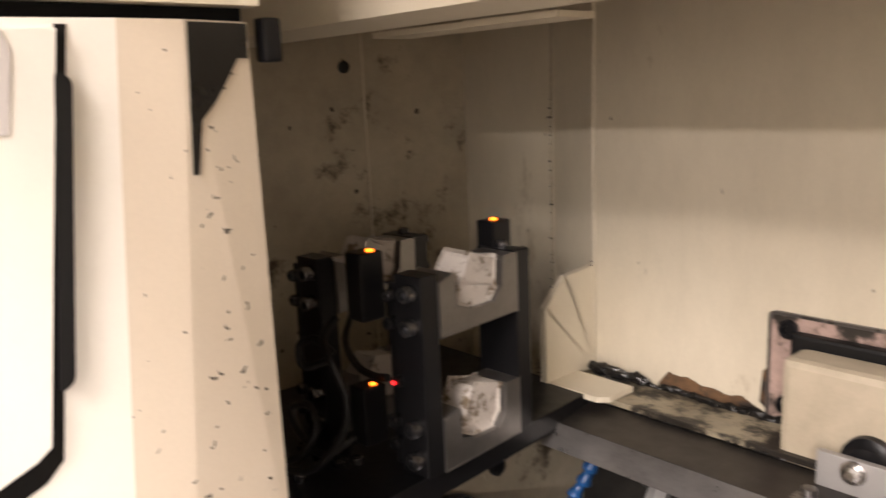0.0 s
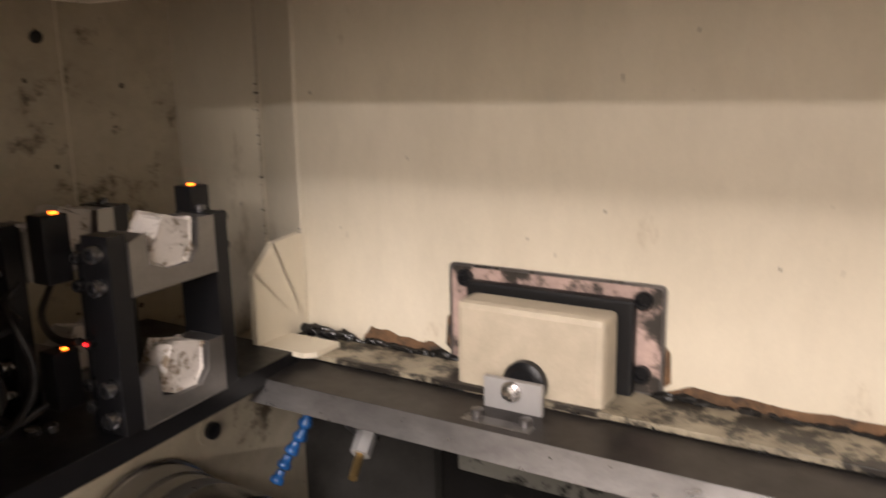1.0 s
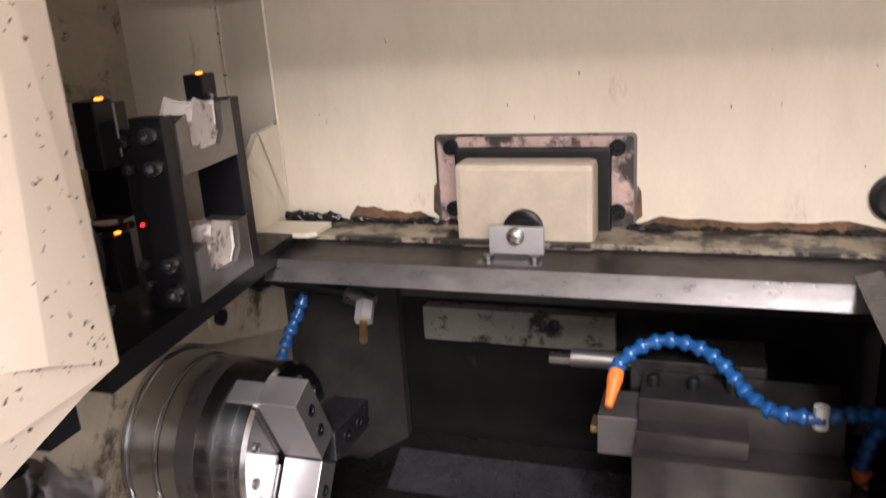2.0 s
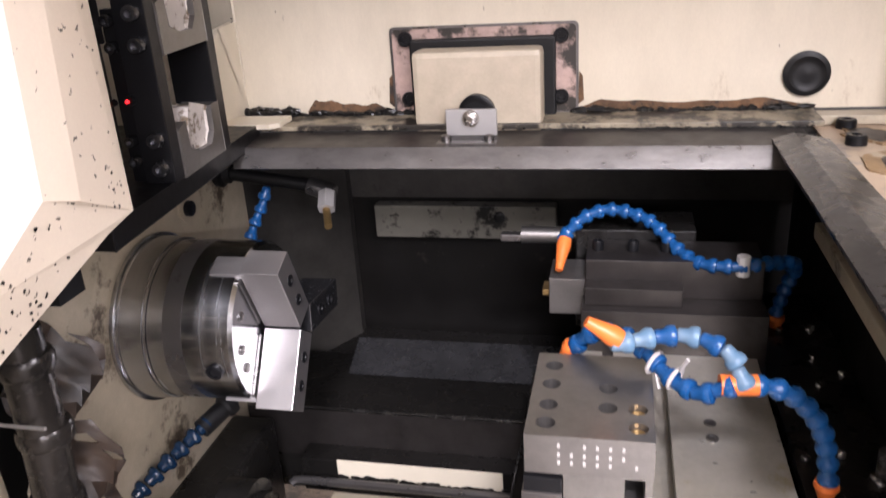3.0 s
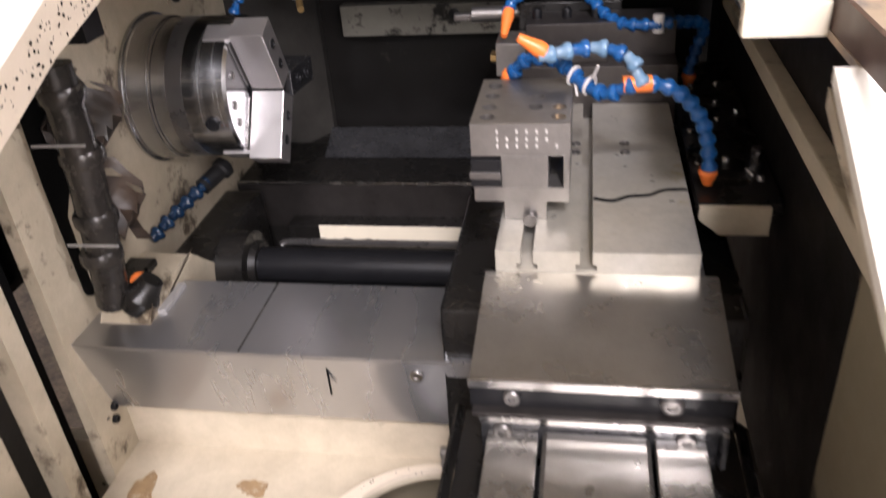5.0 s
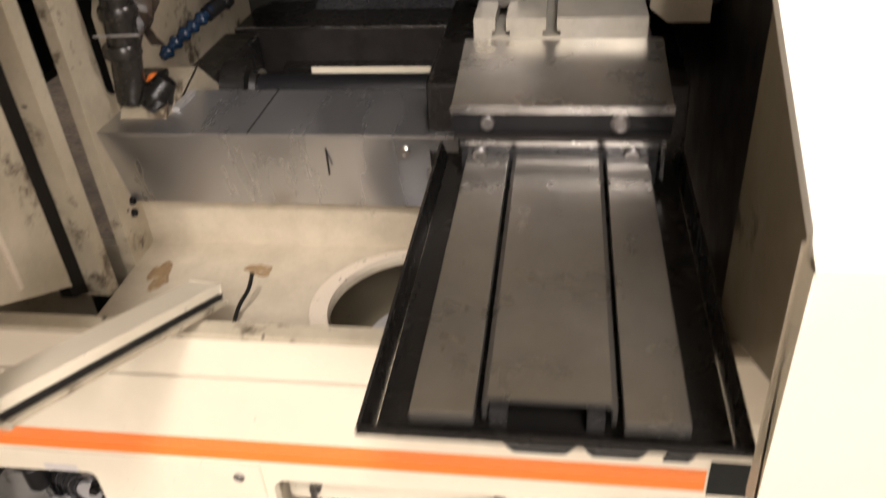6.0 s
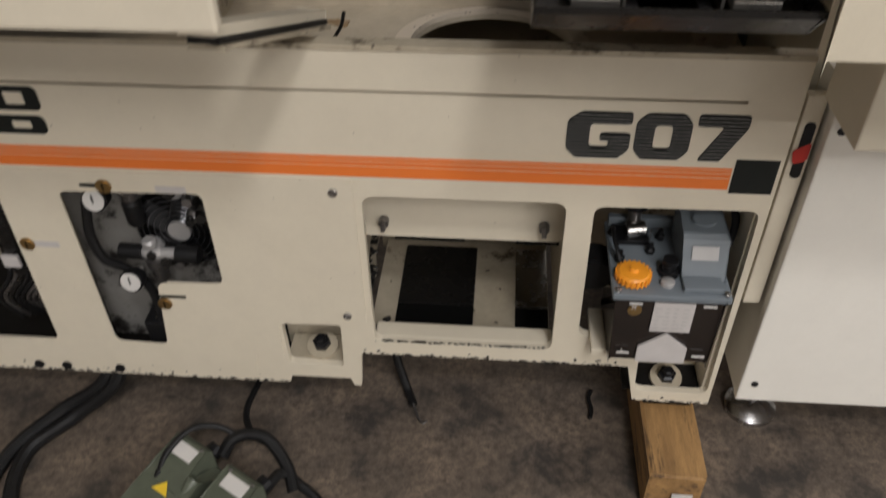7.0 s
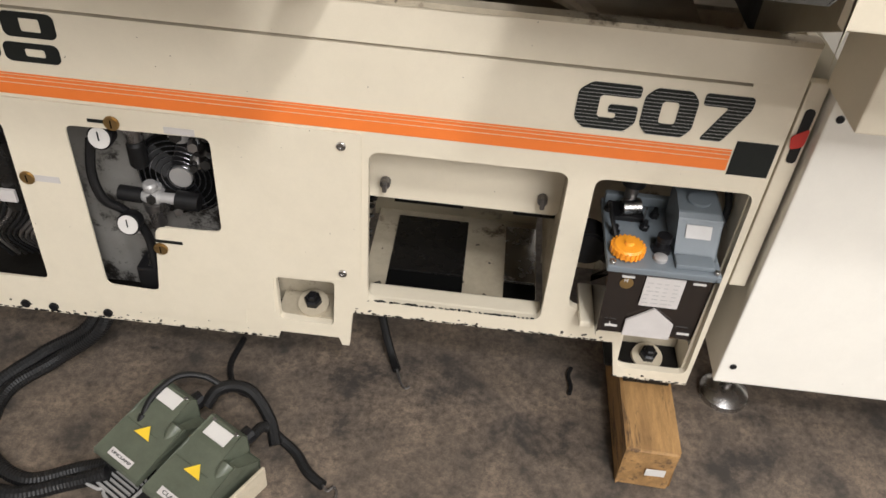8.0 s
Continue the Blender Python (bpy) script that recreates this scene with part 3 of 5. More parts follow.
for gx, gz in ((-.735, .545), (-.722, .370)):
    g = thing("pressure_gauge", (gx, .02, gz), "round white pressure gauge in a black case", "gauge", "pressure gauges")
    part("case", lathe((gx, .03, gz), (0, -1, 0.25), [(0, .018), (.016, .0205), (.025, .0205), (.0262, .0195)], 24), BLACK, g, smooth=True)
    f = part("dial", lathe((gx, .0045, gz + .0064), (0, -1, .25), [(0, .0178), (.0006, .0178)], 24), DIAL, g)
    part("needle", box(gx - .0008, gx + .0008, .0012, .0030, gz + .003, gz + .019), BLACK, f)
    part("regulator", lathe((gx + .035, .05, gz - .02), (0, 0, 1), [(0, .014), (.03, .016), (.034, .02), (.05, .02), (.054, .012)], 18), DULL, g, smooth=True)
hz = thing("air_hose", (-.74, .03, .30), "black rubber air hose behind the window", "hose")
part("tube", sweep([(-.765, .03, .53), (-.772, .02, .47), (-.76, .015, .42), (-.735, .03, .385), (-.71, .04, .33), (-.70, .03, .26)], .0085, 50, 10), RUBBER, hz, smooth=True)
random.seed(3)
for x, z, w, mt in ((-.703, .552, .018, OIL), (-.668, .556, .014, OIL), (-.628, .548, .020, GALV), (-.602, .530, .016, OIL), (-.585, .498, .017, OIL), (-.578, .552, .014, DULL), (-.606, .488, .013, DULL), (-.690, .412, .016, GALV), (-.668, .398, .017, OIL), (-.645, .392, .014, OIL), (-.712, .255, .020, OIL)):
    fit_ = thing("valve_fitting", (x, .05, z), "oily metal valve fitting", "fitting", "fittings behind the window")
    part("body", lathe((x, .062, z - w), (.2, -.1, 1), [(0, w * .7), (w * .3, w), (w * 1.3, w), (w * 1.6, w * .7), (w * 2.1, w * .55)], 12), mt, fit_, smooth=True)
    part("nut", rod((x, .05, z), (x + .006, .030, z + .003), w * .55, seg=6), random.choice((DULL, OIL, OIL)), fit_)
ar = thing("air_regulator", (-.70, .05, .48), "black air regulator with a steel cap behind the window", "regulator")
part("bowl", lathe((-.70, .05, .472), (0, 0, 1), [(0, .012), (.006, .016), (.045, .016), (.050, .012)], 18), RUBBER, ar, smooth=True)
part("cap", lathe((-.70, .05, .5225), (0, 0, 1), [(0, .010), (.012, .010), (.014, .006), (.03, .006)], 14), GALV, ar, smooth=True)
hv = thing("hand_valve", (-.67, .045, .41), "oily steel valve between black couplings", "valve")
part("body", lathe((-.705, .045, .412), (1, 0, 0), [(0, .009), (.01, .013), (.03, .013), (.034, .010), (.06, .010)], 16), GALV, hv, smooth=True)
part("coupling", rod((-.745, .045, .414), (-.7055, .045, .412), .014, seg=14), RUBBER, hv, smooth=True)
part("coupling", rod((-.6445, .045, .412), (-.605, .045, .410), .017, seg=14), RUBBER, hv, smooth=True)
part("knob", lathe((-.688, .045, .4255), (0, -.1, 1), [(0, .008), (.006, .013), (.014, .013), (.018, .009)], 16), GALV, hv, smooth=True)
blk = thing("solenoid_box", (-.715, .05, .20), "black solenoid box at the foot of the window", "solenoid")
part("body", box(-.735, -.688, .02, .07, .195, .262, .004), BLACK, blk)
bp_ = thing("label_strip", (-.745, .04, .33), "pale plastic strip on the mounting sheet", "strip")
part("strip", box(-.753, -.733, .07, .076, .300, .352, .002), PAPER, bp_)
for k in range(10):
    x = -.99 + k * .011
    cb = thing("cable", (x, .05, .24), "thin black cable behind the window", "cable", "cables behind the window")
    part("strand", sweep([(x, .05 + .004 * k, .23), (x - .01, .03, .30), (x + .03, .035, .36), (x + .02, .06, .46), (x + .01, .05, .57)], .004, 24, 6), random.choice((RUBBER, RUBBER, OIL, DULL)), cb, smooth=True)
bt = thing("air_filter", (-.94, .03, .40), "dark filter bowl with a pale label", "filter")
part("bowl", lathe((-.94, .05, .35), (0, 0, 1), [(0, .018), (.02, .024), (.10, .024), (.12, .03), (.15, .03)], 20), OIL, bt, smooth=True)
part("label_film", box(-.952, -.922, .020, .0255, .385, .41), PAPER, bt)

def text_mesh(text, size, m, depth=.0006):
    """Raised letters from the built-in font, as a mesh."""
    cu = bpy.data.curves.new("letters", "FONT")
    cu.body, cu.size, cu.extrude, cu.align_x, cu.align_y = text, size, depth, "CENTER", "CENTER"
    tmp = bpy.data.objects.new("letters", cu)
    me = tmp.to_mesh()
    bm = bmesh.new()
    bm.from_mesh(me)
    tmp.to_mesh_clear()
    bpy.data.objects.remove(tmp)
    bpy.data.curves.remove(cu)
    bmesh.ops.transform(bm, matrix=m, verts=bm.verts)
    return bm


# lubrication pump
pump = thing("lubrication_pump", (.18, 0, .312), "grey lubrication pump on a smoked plastic oil tank", "pump")
tank = part("tank", prism([(-.058, .312), (.075, .312), (.082, .458), (-.064, .458)], .096, .254, bevel=.006), SMOKED, pump, "smoked brown oil tank")
part("oil_level", lathe((.122, -.0635, .432), (0, -1, 0), [(0, .011), (.0015, .011)], 18), BRASS, tank, "round amber sight glass")
part("deck", box(.084, .262, -.072, .108, .4585, .471, .003), GREY, pump)
part("rear_rail", box(.088, .200, .092, .106, .4712, .490, .003), GREY, pump)
mb = part("motor_box", prism([(-.034, .4715), (.078, .4715), (.078, .528), (.066, .535), (.004, .535), (-.006, .527)], .190, .256, bevel=.004), GREY, pump, "grey motor housing")
part("motor_cap", rod((.224, .036, .5352), (.224, .036, .5395), .019, bevel=.001), GREY, mb)
part("motor_plate", slab([(.202, -.0105, .521), (.242, -.0105, .521), (.242, -.0205, .502), (.202, -.0205, .502)], (0, -.0012, .0004)), GALV, mb)
part("motor_foot", box(.190, .250, -.062, -.0345, .4712, .480, .002), GREY, pump)
cap = part("filler_cap", lathe((.116, -.036, .4712), (0, 0, 1), [(0, .018), (.004, .0255), (.014, .0255), (.018, .022), (.019, .008), (.024, .006)], 24), YELLOW, pump, "yellow filler cap", smooth=True)
for k in range(22):
    part("grip", box(.0250, .0278, -.0016, .0016, .004, .0155, m=Matrix.Translation((.116, -.036, .4712)) @ Matrix.Rotation(k * math.pi / 11, 4, "Z")), YELLOW, cap)
part("elbow", rod((.112, .060, .490), (.142, .066, .490), .0145, seg=18, bevel=.001), BRIGHT, pump, "bright steel elbow", smooth=True)
part("elbow_block", box(.096, .150, .045, .088, .4712, .480, .002), BLACK, pump)
part("elbow_riser", rod((.126, .078, .480), (.126, .080, .525), .011, seg=14), DULL, pump, smooth=True)
part("pipe_union", lathe((.126, .080, .5252), (0, 0, 1), [(0, .020), (.010, .022), (.016, .020), (.020, .012)], 16), BLACK, pump, smooth=True)
part("outlet", lathe((.172, -.020, .4712), (0, 0, 1), [(0, .016), (.008, .016), (.010, .011), (.020, .011), (.022, .013), (.030, .012)], 12), BLACK, pump, smooth=True)
part("outlet_ring", lathe((.168, -.044, .4712), (0, 0, 1), [(0, .011), (.006, .011), (.008, .008)], 14), GALV, pump, smooth=True)
for x, y in ((.170, .066), (.094, .072), (.150, .030), (.100, .010)):
    part("union_nut", lathe((x, y, .4712), (0, 0, 1), [(0, .008), (.007, .008), (.009, .005), (.018, .004)], 6), BLACK, pump)
part("brass_pin", rod((.150, .050, .4712), (.150, .050, .500), .0022, seg=8), BRIGHT, pump, smooth=True)
part("feed_tube", sweep([(.094, .072, .486), (.090, .04, .500), (.094, .01, .492), (.100, -.010, .478)], .0038, 24, 8), RUBBER, pump, smooth=True)
part("data_plate", box(.150, .212, -.0668, -.0645, .390, .452), PAPER, pump, "greasy pale data plate")
part("arrow_label", plate([(.138, .318), (.216, .318), (.216, .352), (.178, .384), (.138, .352)], [], -.0662, -.0622), PAPER, pump, "grey arrow label")
rnd_ = random.Random(71)
for k in range(6):
    for j in range(4):
        x = .154 + j * .014 + rnd_.uniform(-.001, .001)
        part("print_bar", box(x, x + rnd_.uniform(.005, .012), -.0672, -.0669, .397 + k * .0085, .3985 + k * .0085), GALV, pump)
for x, z in ((.112, .446), (.224, .446), (.226, .334), (.106, .336)):
    part("level_mark", box(x, x + .020, -.0672, -.0648, z, z + .003), DIAL, pump)
for word, x, z in (("H", .120, .439), ("L", .114, .343)):
    part("level_letter", text_mesh(word, .010, Matrix.Translation((x, -.0662, z)) @ Matrix.Rotation(radians(90), 4, "X")), DIAL, pump)
part("bracket", box(.070, .0955, -.040, .06, .298, .312, .003), CREAM, pump)
part("mount_arm", box(.0962, .262, .016, .07, .300, .3115, .003), CREAM, pump)
for x, y in ((.092, -.064), (.254, -.064), (.253, .096), (.247, -.048)):
    socket_screw(pump, (x, y, .4712), (0, 0, 1), .005, .005, BRIGHT)
pc = thing("pump_cable", (.285, .05, .5), "black cable curling from the pump motor", "cable")
part("strand", sweep([(.205, .07, .548), (.225, .085, .572), (.262, .07, .560), (.280, .06, .520), (.276, .05, .48), (.262, .04, .474)], .006, 30, 8), RUBBER, pc, smooth=True)
kn = thing("black_knob", (.068, .06, .40), "round black rubber knob inside the opening", "knob")
part("grip", rod((.070, .09, .405), (.070, .04, .405), .034, bevel=.004), RUBBER, kn, smooth=True)

# filler strip and white cabinet
strip = thing("filler_strip", (.318, 0, .40), "narrow cream filler strip with a black slot", "strip")
part("sheet", box(.3065, .3335, .002, .02, .395, .775, .003), CREAM, strip)
part("slot", plate(rounded(.314, .328, .645, .735, .006), [], -.0005, .0015), RUBBER, strip)
part("red_smear", plate(soft_poly([(.307, .690), (.330, .705), (.330, .675), (.312, .668)], .006), [], -.0012, -.0006), RED, strip, "red painted clamp handle")
cab = thing("white_cabinet", (.8, .0, .18), "plain white steel cabinet beside the lathe", "cabinet")
part("front", box(.337, 1.7, -.022, -.004, .181, .80, .004), WHITE, cab)
part("body", box(.339, 1.7, -.003, .8, .185, .80), WHITE, cab)
for x, z in ((.353, .737), (.361, .226), (.95, .226)):
    part("screw", lathe((x, -.0222, z), (0, -1, 0), [(0, .006), (.002, .006), (.003, .004)], 12), BLACK, cab)
lf = thing("cabinet_foot", (.43, .11, 0), "round chromed levelling foot under the cabinet", "foot")
part("pad", lathe((.43, .11, 0.0), (0, 0, 1), [(0, .05), (.012, .05), (.022, .035), (.03, .015)], 28), BRIGHT, lf, smooth=True)
part("stem", rod((.43, .11, .028), (.43, .11, .185), .010), DULL, lf)

# timber, pedals, cables on the floor
tim = thing("timber_block", (.235, .2, 0), "worn timber beam under the machine foot", "timber")
tb = box(.186, .286, -.138, .75, 0.0, .105, .006)
for v in tb.verts:
    v.co += Vector((random.uniform(-.002, .002), random.uniform(-.004, .004) if v.co.y < 0 else 0, random.uniform(-.0015, .0015) if v.co.z > .02 else 0))
part("beam", tb, TIMBER, tim)
part("label_slip", box(.232, .268, -.1436, -.1422, .042, .060), DIAL, tim, "small white paper slip")
solid("shim_plate", box(.192, .280, .02, .26, .1062, .1365, .002), OIL, "dark steel shim between beam and machine foot", "shim")
pd = thing("foot_switch", (-.6, -.22, 0), "green cast double foot switch with warning stickers", "foot switch")
PM = pose(-.596, -.228, 0, 0, 0, -30) @ Matrix.Diagonal((1.05, .72, 1, 1))


def pedal_half(x0, word):
    bm = prism([(-.122, .062), (-.118, .0705), (.030, .098), (.040, .090), (.040, .072), (-.118, .056)], x0, x0 + .104, bevel=.003)
    bmesh.ops.transform(bm, matrix=PM, verts=bm.verts)
    hood = part("hood", bm, GREEN, pd)
    hb = prism([(-.02, .088), (.035, .104), (.095, .112), (.108, .104), (.112, .012), (-.03, .010)], x0 + .004, x0 + .076, bevel=.007)
    bmesh.ops.transform(hb, matrix=PM, verts=hb.verts)
    part("switch_housing", hb, GREEN, pd)
    sk = prism([(-.05, .004), (.105, .004), (.105, .060), (.03, .086), (-.05, .070)], x0 + .080, x0 + .100, bevel=.004)
    bmesh.ops.transform(sk, matrix=PM, verts=sk.verts)
    part("cheek", sk, GREEN, pd)
    part("scoop", lathe(PM @ Vector((x0 + .088, .030, .094)), PM.to_3x3() @ Vector((0, -1, -.2)), [(0, .014), (.012, .012), (.03, .004)], 14), GREEN, pd, smooth=True)
    part("tread", box(x0 + .008, x0 + .096, -.165, -.05, .020, .032, .002, m=PM), BLACK, pd)
    for k in range(7):
        part("tread_rib", box(x0 + .010, x0 + .094, -.162 + k * .012, -.156 + k * .012, .0322, .037, m=PM), GALV, pd)
    part("tread_frame", sweep([PM @ Vector(c) for c in ((x0 + .006, -.06, .03), (x0 + .006, -.165, .032), (x0 + .04, -.170, .032), (x0 + .05, -.158, .032), (x0 + .06, -.170, .032), (x0 + .098, -.165, .032), (x0 + .098, -.06, .03))], .0032, 50, 8), GALV, pd, smooth=True)
    low = PM @ Matrix.Translation((x0 + .052, -.058, .0825)) @ Matrix.Rotation(radians(10.3), 4, "X")
    top = PM @ Matrix.Translation((x0 + .040, .070, .1092)) @ Matrix.Rotation(radians(7.6), 4, "X")
    part("white_plate", box(-.024, .024, -.020, .016, -.0005, .0016, m=top), DIAL, hood, "blank white plate")
    npl = part("name_plate", box(-.026, .026, -.052, -.033, -.0005, .0014, m=low), PAPER, hood, "worn pale plate with black letters")
    lm = low @ Matrix.Translation((0.001, -.0425, .0016))
    part("plate_word", text_mesh(word, .0125 if len(word) < 6 else .0098, lm), LETTER, npl)
    tri = bmesh.new()
    for s, z0 in ((1.0, .0006), ):
        vs = [tri.verts.new(low @ Vector(c)) for c in ((-.018, .022, z0), (.018, .022, z0), (0, .052, z0))]
        tri.faces.new(vs)
    ex = bmesh.ops.extrude_face_region(tri, geom=tri.faces[:])
    bmesh.ops.translate(tri, vec=Vector((0, 0, .0012)), verts=[v for v in ex["geom"] if isinstance(v, bmesh.types.BMVert)])
    part("warning_sticker", tri, WARN, hood, "yellow warning triangle")
    part("gland", rod(PM @ Vector((x0 + .058, .100, .075)), PM @ Vector((x0 + .062, .140, .078)), .016, seg=12), BLACK, pd)
    for k in (-.026, .026):
        socket_screw(pd, PM @ Vector((x0 + .040 + k, .092, .1105)), (0, 0, 1), .004, .003, DULL)


pedal_half(-.113, "UNCLAMP")
pedal_half(.008, "CLAMP")
part("guard_plate", box(.122, .128, -.15, .10, .003, .058, .002, m=PM), CREAM_DIRTY, pd, "bare rusty side plate")
part("base_plate", box(-.113, .1215, -.15, .10, .0, .0045, m=PM), DULL, pd)


def floor_hose(label, pts, r, ribs=0.0, n=90, mat=None):
    h = thing("corrugated_hose" if ribs else "floor_cable", pts[0], label, "hose" if ribs else "cable")
    part("tube", sweep(pts, r, n, 10, ribs), mat or RUBBER, h, smooth=not ribs)
    return h


floor_hose("black corrugated cable hose lying in a loop", [(-.80, .03, .17), (-.83, -.0, .10), (-.92, -.03, .03), (-.985, -.11, .015), (-.955, -.23, .014), (-.86, -.285, .014), (-.77, -.255, .02), (-.70, -.25, .045)], .0135, .05, 240)
floor_hose("black corrugated cable hose lying in a loop", [(-.82, .04, .165), (-.86, .01, .09), (-.95, -.02, .035), (-1.02, -.12, .015), (-1.0, -.26, .014), (-.88, -.315, .014), (-.78, -.285, .02), (-.71, -.27, .045)], .0135, .05, 240)
floor_hose("black corrugated hose from the foot switch", [tuple(PM @ Vector((.074, .13, .075))), (-.468, -.145, .055), (-.440, -.145, .022), (-.407, -.165, .012), (-.377, -.202, .012), (-.345, -.225, .012)], .0095, .05, 160)
floor_hose("black corrugated hose over the foot switch", [tuple(PM @ Vector((-.034, .13, .075))), (-.565, -.105, .092), (-.535, -.090, .092), (-.500, -.095, .082), (-.462, -.130, .055), (-.445, -.165, .03)], .0115, .05, 160)
floor_hose("thin black cable between the foot switch and the lathe", [(-.58, .10, .012), (-.588, .034, .01), (-.575, -.01, .012), (-.543, -.052, .03), (-.515, -.085, .065)], .0065)
floor_hose("thin black cable looping over the foot switch", [(-.678, -.182, .086), (-.668, -.150, .108), (-.635, -.108, .122), (-.59, -.092, .112), (-.545, -.10, .088)], .006)
gland_ = thing("cable_gland", (-.678, -.185, .08), "black cable gland on the foot switch", "gland")
part("sleeve", rod((-.684, -.200, .070), (-.676, -.178, .094), .0085, .0065, seg=12), RUBBER, gland_, smooth=True)
for pts, hk in (([(-.345, -.225, .012), (-.335, -.235, .012), (-.325, -.225, .012), (-.318, -.238, .010), (-.322, -.252, .010), (-.337, -.256, .010)], 0), ([(-.250, .062, .012), (-.243, .045, .008), (-.236, .030, .006), (-.227, .022, .006), (-.220, .028, .006)], 1)):
    hook = thing("strap_hook", pts[0], "bent steel hook at the end of a rubber strap", "hook")
    part("wire", sweep(pts, .0028, 40, 8), DULL, hook, smooth=True)
floor_hose("black rubber strap hanging under the base", [(-.31, .16, .16), (-.29, .13, .08), (-.268, .10, .022), (-.250, .062, .012)], .009)

floor_hose("short black rubber strap lying on the concrete", [(.112, .125, .010), (.106, .105, .008), (.110, .075, .008), (.106, .055, .008)], .0045, n=24)

# ---- enclosure ----
enc = thing("lathe_enclosure", (0, .6, .83), "cream sheet-metal lathe enclosure, stained and chipped inside", "enclosure")
bw = part("back_wall", box(-.495, .62, .775, .79, 1.352, 1.96), CREAM_WALL, enc)
part("corner_post", prism([(-.495, .775), (-.495, .79), (-.58, .815), (-.578, .80)], 1.30, 1.96, "z"), CREAM_WALL, enc)
part("recess_wall", box(-.74, -.578, .80, .815, 1.30, 1.96), CREAM_WALL, enc)
# Dirty paint here holds oil mottling and also the recess's shade.
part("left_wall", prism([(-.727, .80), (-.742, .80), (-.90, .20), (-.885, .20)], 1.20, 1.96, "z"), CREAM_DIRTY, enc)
part("left_floor", box(-.88, -.62, .20, .80, 1.29, 1.305), CREAM_DIRTY, enc)
part("weld_bead", sweep([(-.4965, .7735, 1.36), (-.4955, .7725, 1.45), (-.4975, .7735, 1.60), (-.4955, .773, 1.75), (-.4965, .773, 1.95)], .0018, 120, 6, .25), CREAM_WALL, enc)
part("weld_bead", sweep([(-.577, .7985, 1.32), (-.578, .798, 1.50), (-.576, .799, 1.75), (-.577, .799, 1.95)], .0018, 120, 6, .25), CREAM_DIRTY, enc)
part("roof", box(-1.42, .9, -.02, .82, 1.961, 1.975), CREAM, enc)
part("rear_cover", box(-1.42, -.741, .8155, .83, 1.0, 1.96), CREAM, enc)
part("hood_beam", prism([(.40, 1.728), (.425, 1.722), (.48, 1.728), (.48, 1.96), (.40, 1.96)], -.95, .9), CREAM, enc)
part("hood_flange", box(-.50, -.30, .481, .52, 1.722, 1.7265), CREAM, enc)
part("beam_latch", box(-.368, -.357, .2955, .307, 1.698, 1.7225, .002), BLACK, enc)
part("right_wall", box(.60, .615, .10, .775, 1.34, 1.96), CREAM_WALL, enc)
part("wall_hole", lathe((-.7705, .639, 1.7087), (1, -.26, 0), [(0, .0075), (.003, .0075), (.004, .005)], 16), RUBBER, enc, smooth=True)
part("wall_fold", sweep([(-.7635, .663, 1.31), (-.7635, .663, 1.6), (-.7635, .663, 1.955)], .0016, 12, 6), CREAM_WALL, enc)
part("back_ledge", box(-.45, .212, .709, .7745, 1.346, 1.352, .001), LEDGE, enc)
for x0, x1, height, seed in ((-.41, -.293, .024, 1), (-.055, .207, .019, 2)):
    rnd = random.Random(seed)
    top = [(x0 + (x1 - x0) * k / 60, 1.3525 + height * (.62 + .14 * math.sin(k * .09 + seed) + .05 * math.sin(k * .43) + rnd.uniform(-.025, .025)) * min(1, (k + 2) / 8, (63 - k) / 14)) for k in range(61)]
    part("rust_strip", plate([(x0, 1.3525), (x1, 1.3525), *top[::-1]], [], .7731, .7745), RUST, enc, "brown rust band above the ledge")
part("tar_seam", crust([(-.48, .770, 1.356), (-.44, .766, 1.354), (-.38, .768, 1.354), (-.32, .766, 1.354), (-.26, .769, 1.355)], .0042, 70, 1), OIL, enc)
part("tar_seam", crust([(-.06, .768, 1.355), (.02, .769, 1.353), (.12, .767, 1.353), (.20, .769, 1.355)], .0036, 70, 2), OIL, enc)
part("corner_crust", crust([(-.498, .770, 1.36), (-.499, .7705, 1.42), (-.498, .771, 1.48)], .0014, 24, 3), OIL, enc)
part("corner_crust", crust([(-.578, .7965, 1.40), (-.579, .797, 1.52), (-.578, .797, 1.66)], .0012, 26, 4), OIL, enc)
part("ledge_edge", crust([(-.44, .710, 1.346), (-.2, .710, 1.3465), (.2, .710, 1.346)], .0016, 110, 6), OIL, enc)
part("rust_run", plate([(-.057, 1.3605), (-.050, 1.366), (-.0515, 1.395), (-.0555, 1.401)], [], .773, .7746), RUST, enc, "rust run beside the flange")
part("rust_run", plate([(-.2905, 1.3605), (-.297, 1.366), (-.2945, 1.398), (-.2905, 1.402)], [], .773, .7746), RUST, enc, "rust run beside the flange")
part("gusset", prism([(.775, 1.354), (.775, 1.475), (.722, 1.471), (.688, 1.442), (.688, 1.358)], -.503, -.495, bevel=.001), CREAM, enc, "bent cream gusset plate")
part("corner_shelf", prism([(-.505, .69), (-.43, .69), (-.42, .70), (-.42, .74), (-.505, .74)], 1.353, 1.359, "z"), CREAM, enc)
tagged(part("corner_clump", crust([(-.49, .765, 1.358), (-.46, .762, 1.360), (-.425, .764, 1.358)], .006, 34, 9), OIL, enc), "lumpy hardened grease in the corner", "", "", "stuff")

plug = thing("rubber_plug", (.201, .775, 1.392), "round black rubber plug in the back wall", "plug")
part("rim", lathe((.201, .7748, 1.392), (0, -1, 0), [(0, .0255), (.005, .0255), (.007, .020), (.005, .017), (.004, .010), (.006, .004)], 32), RUBBER, plug, smooth=True)

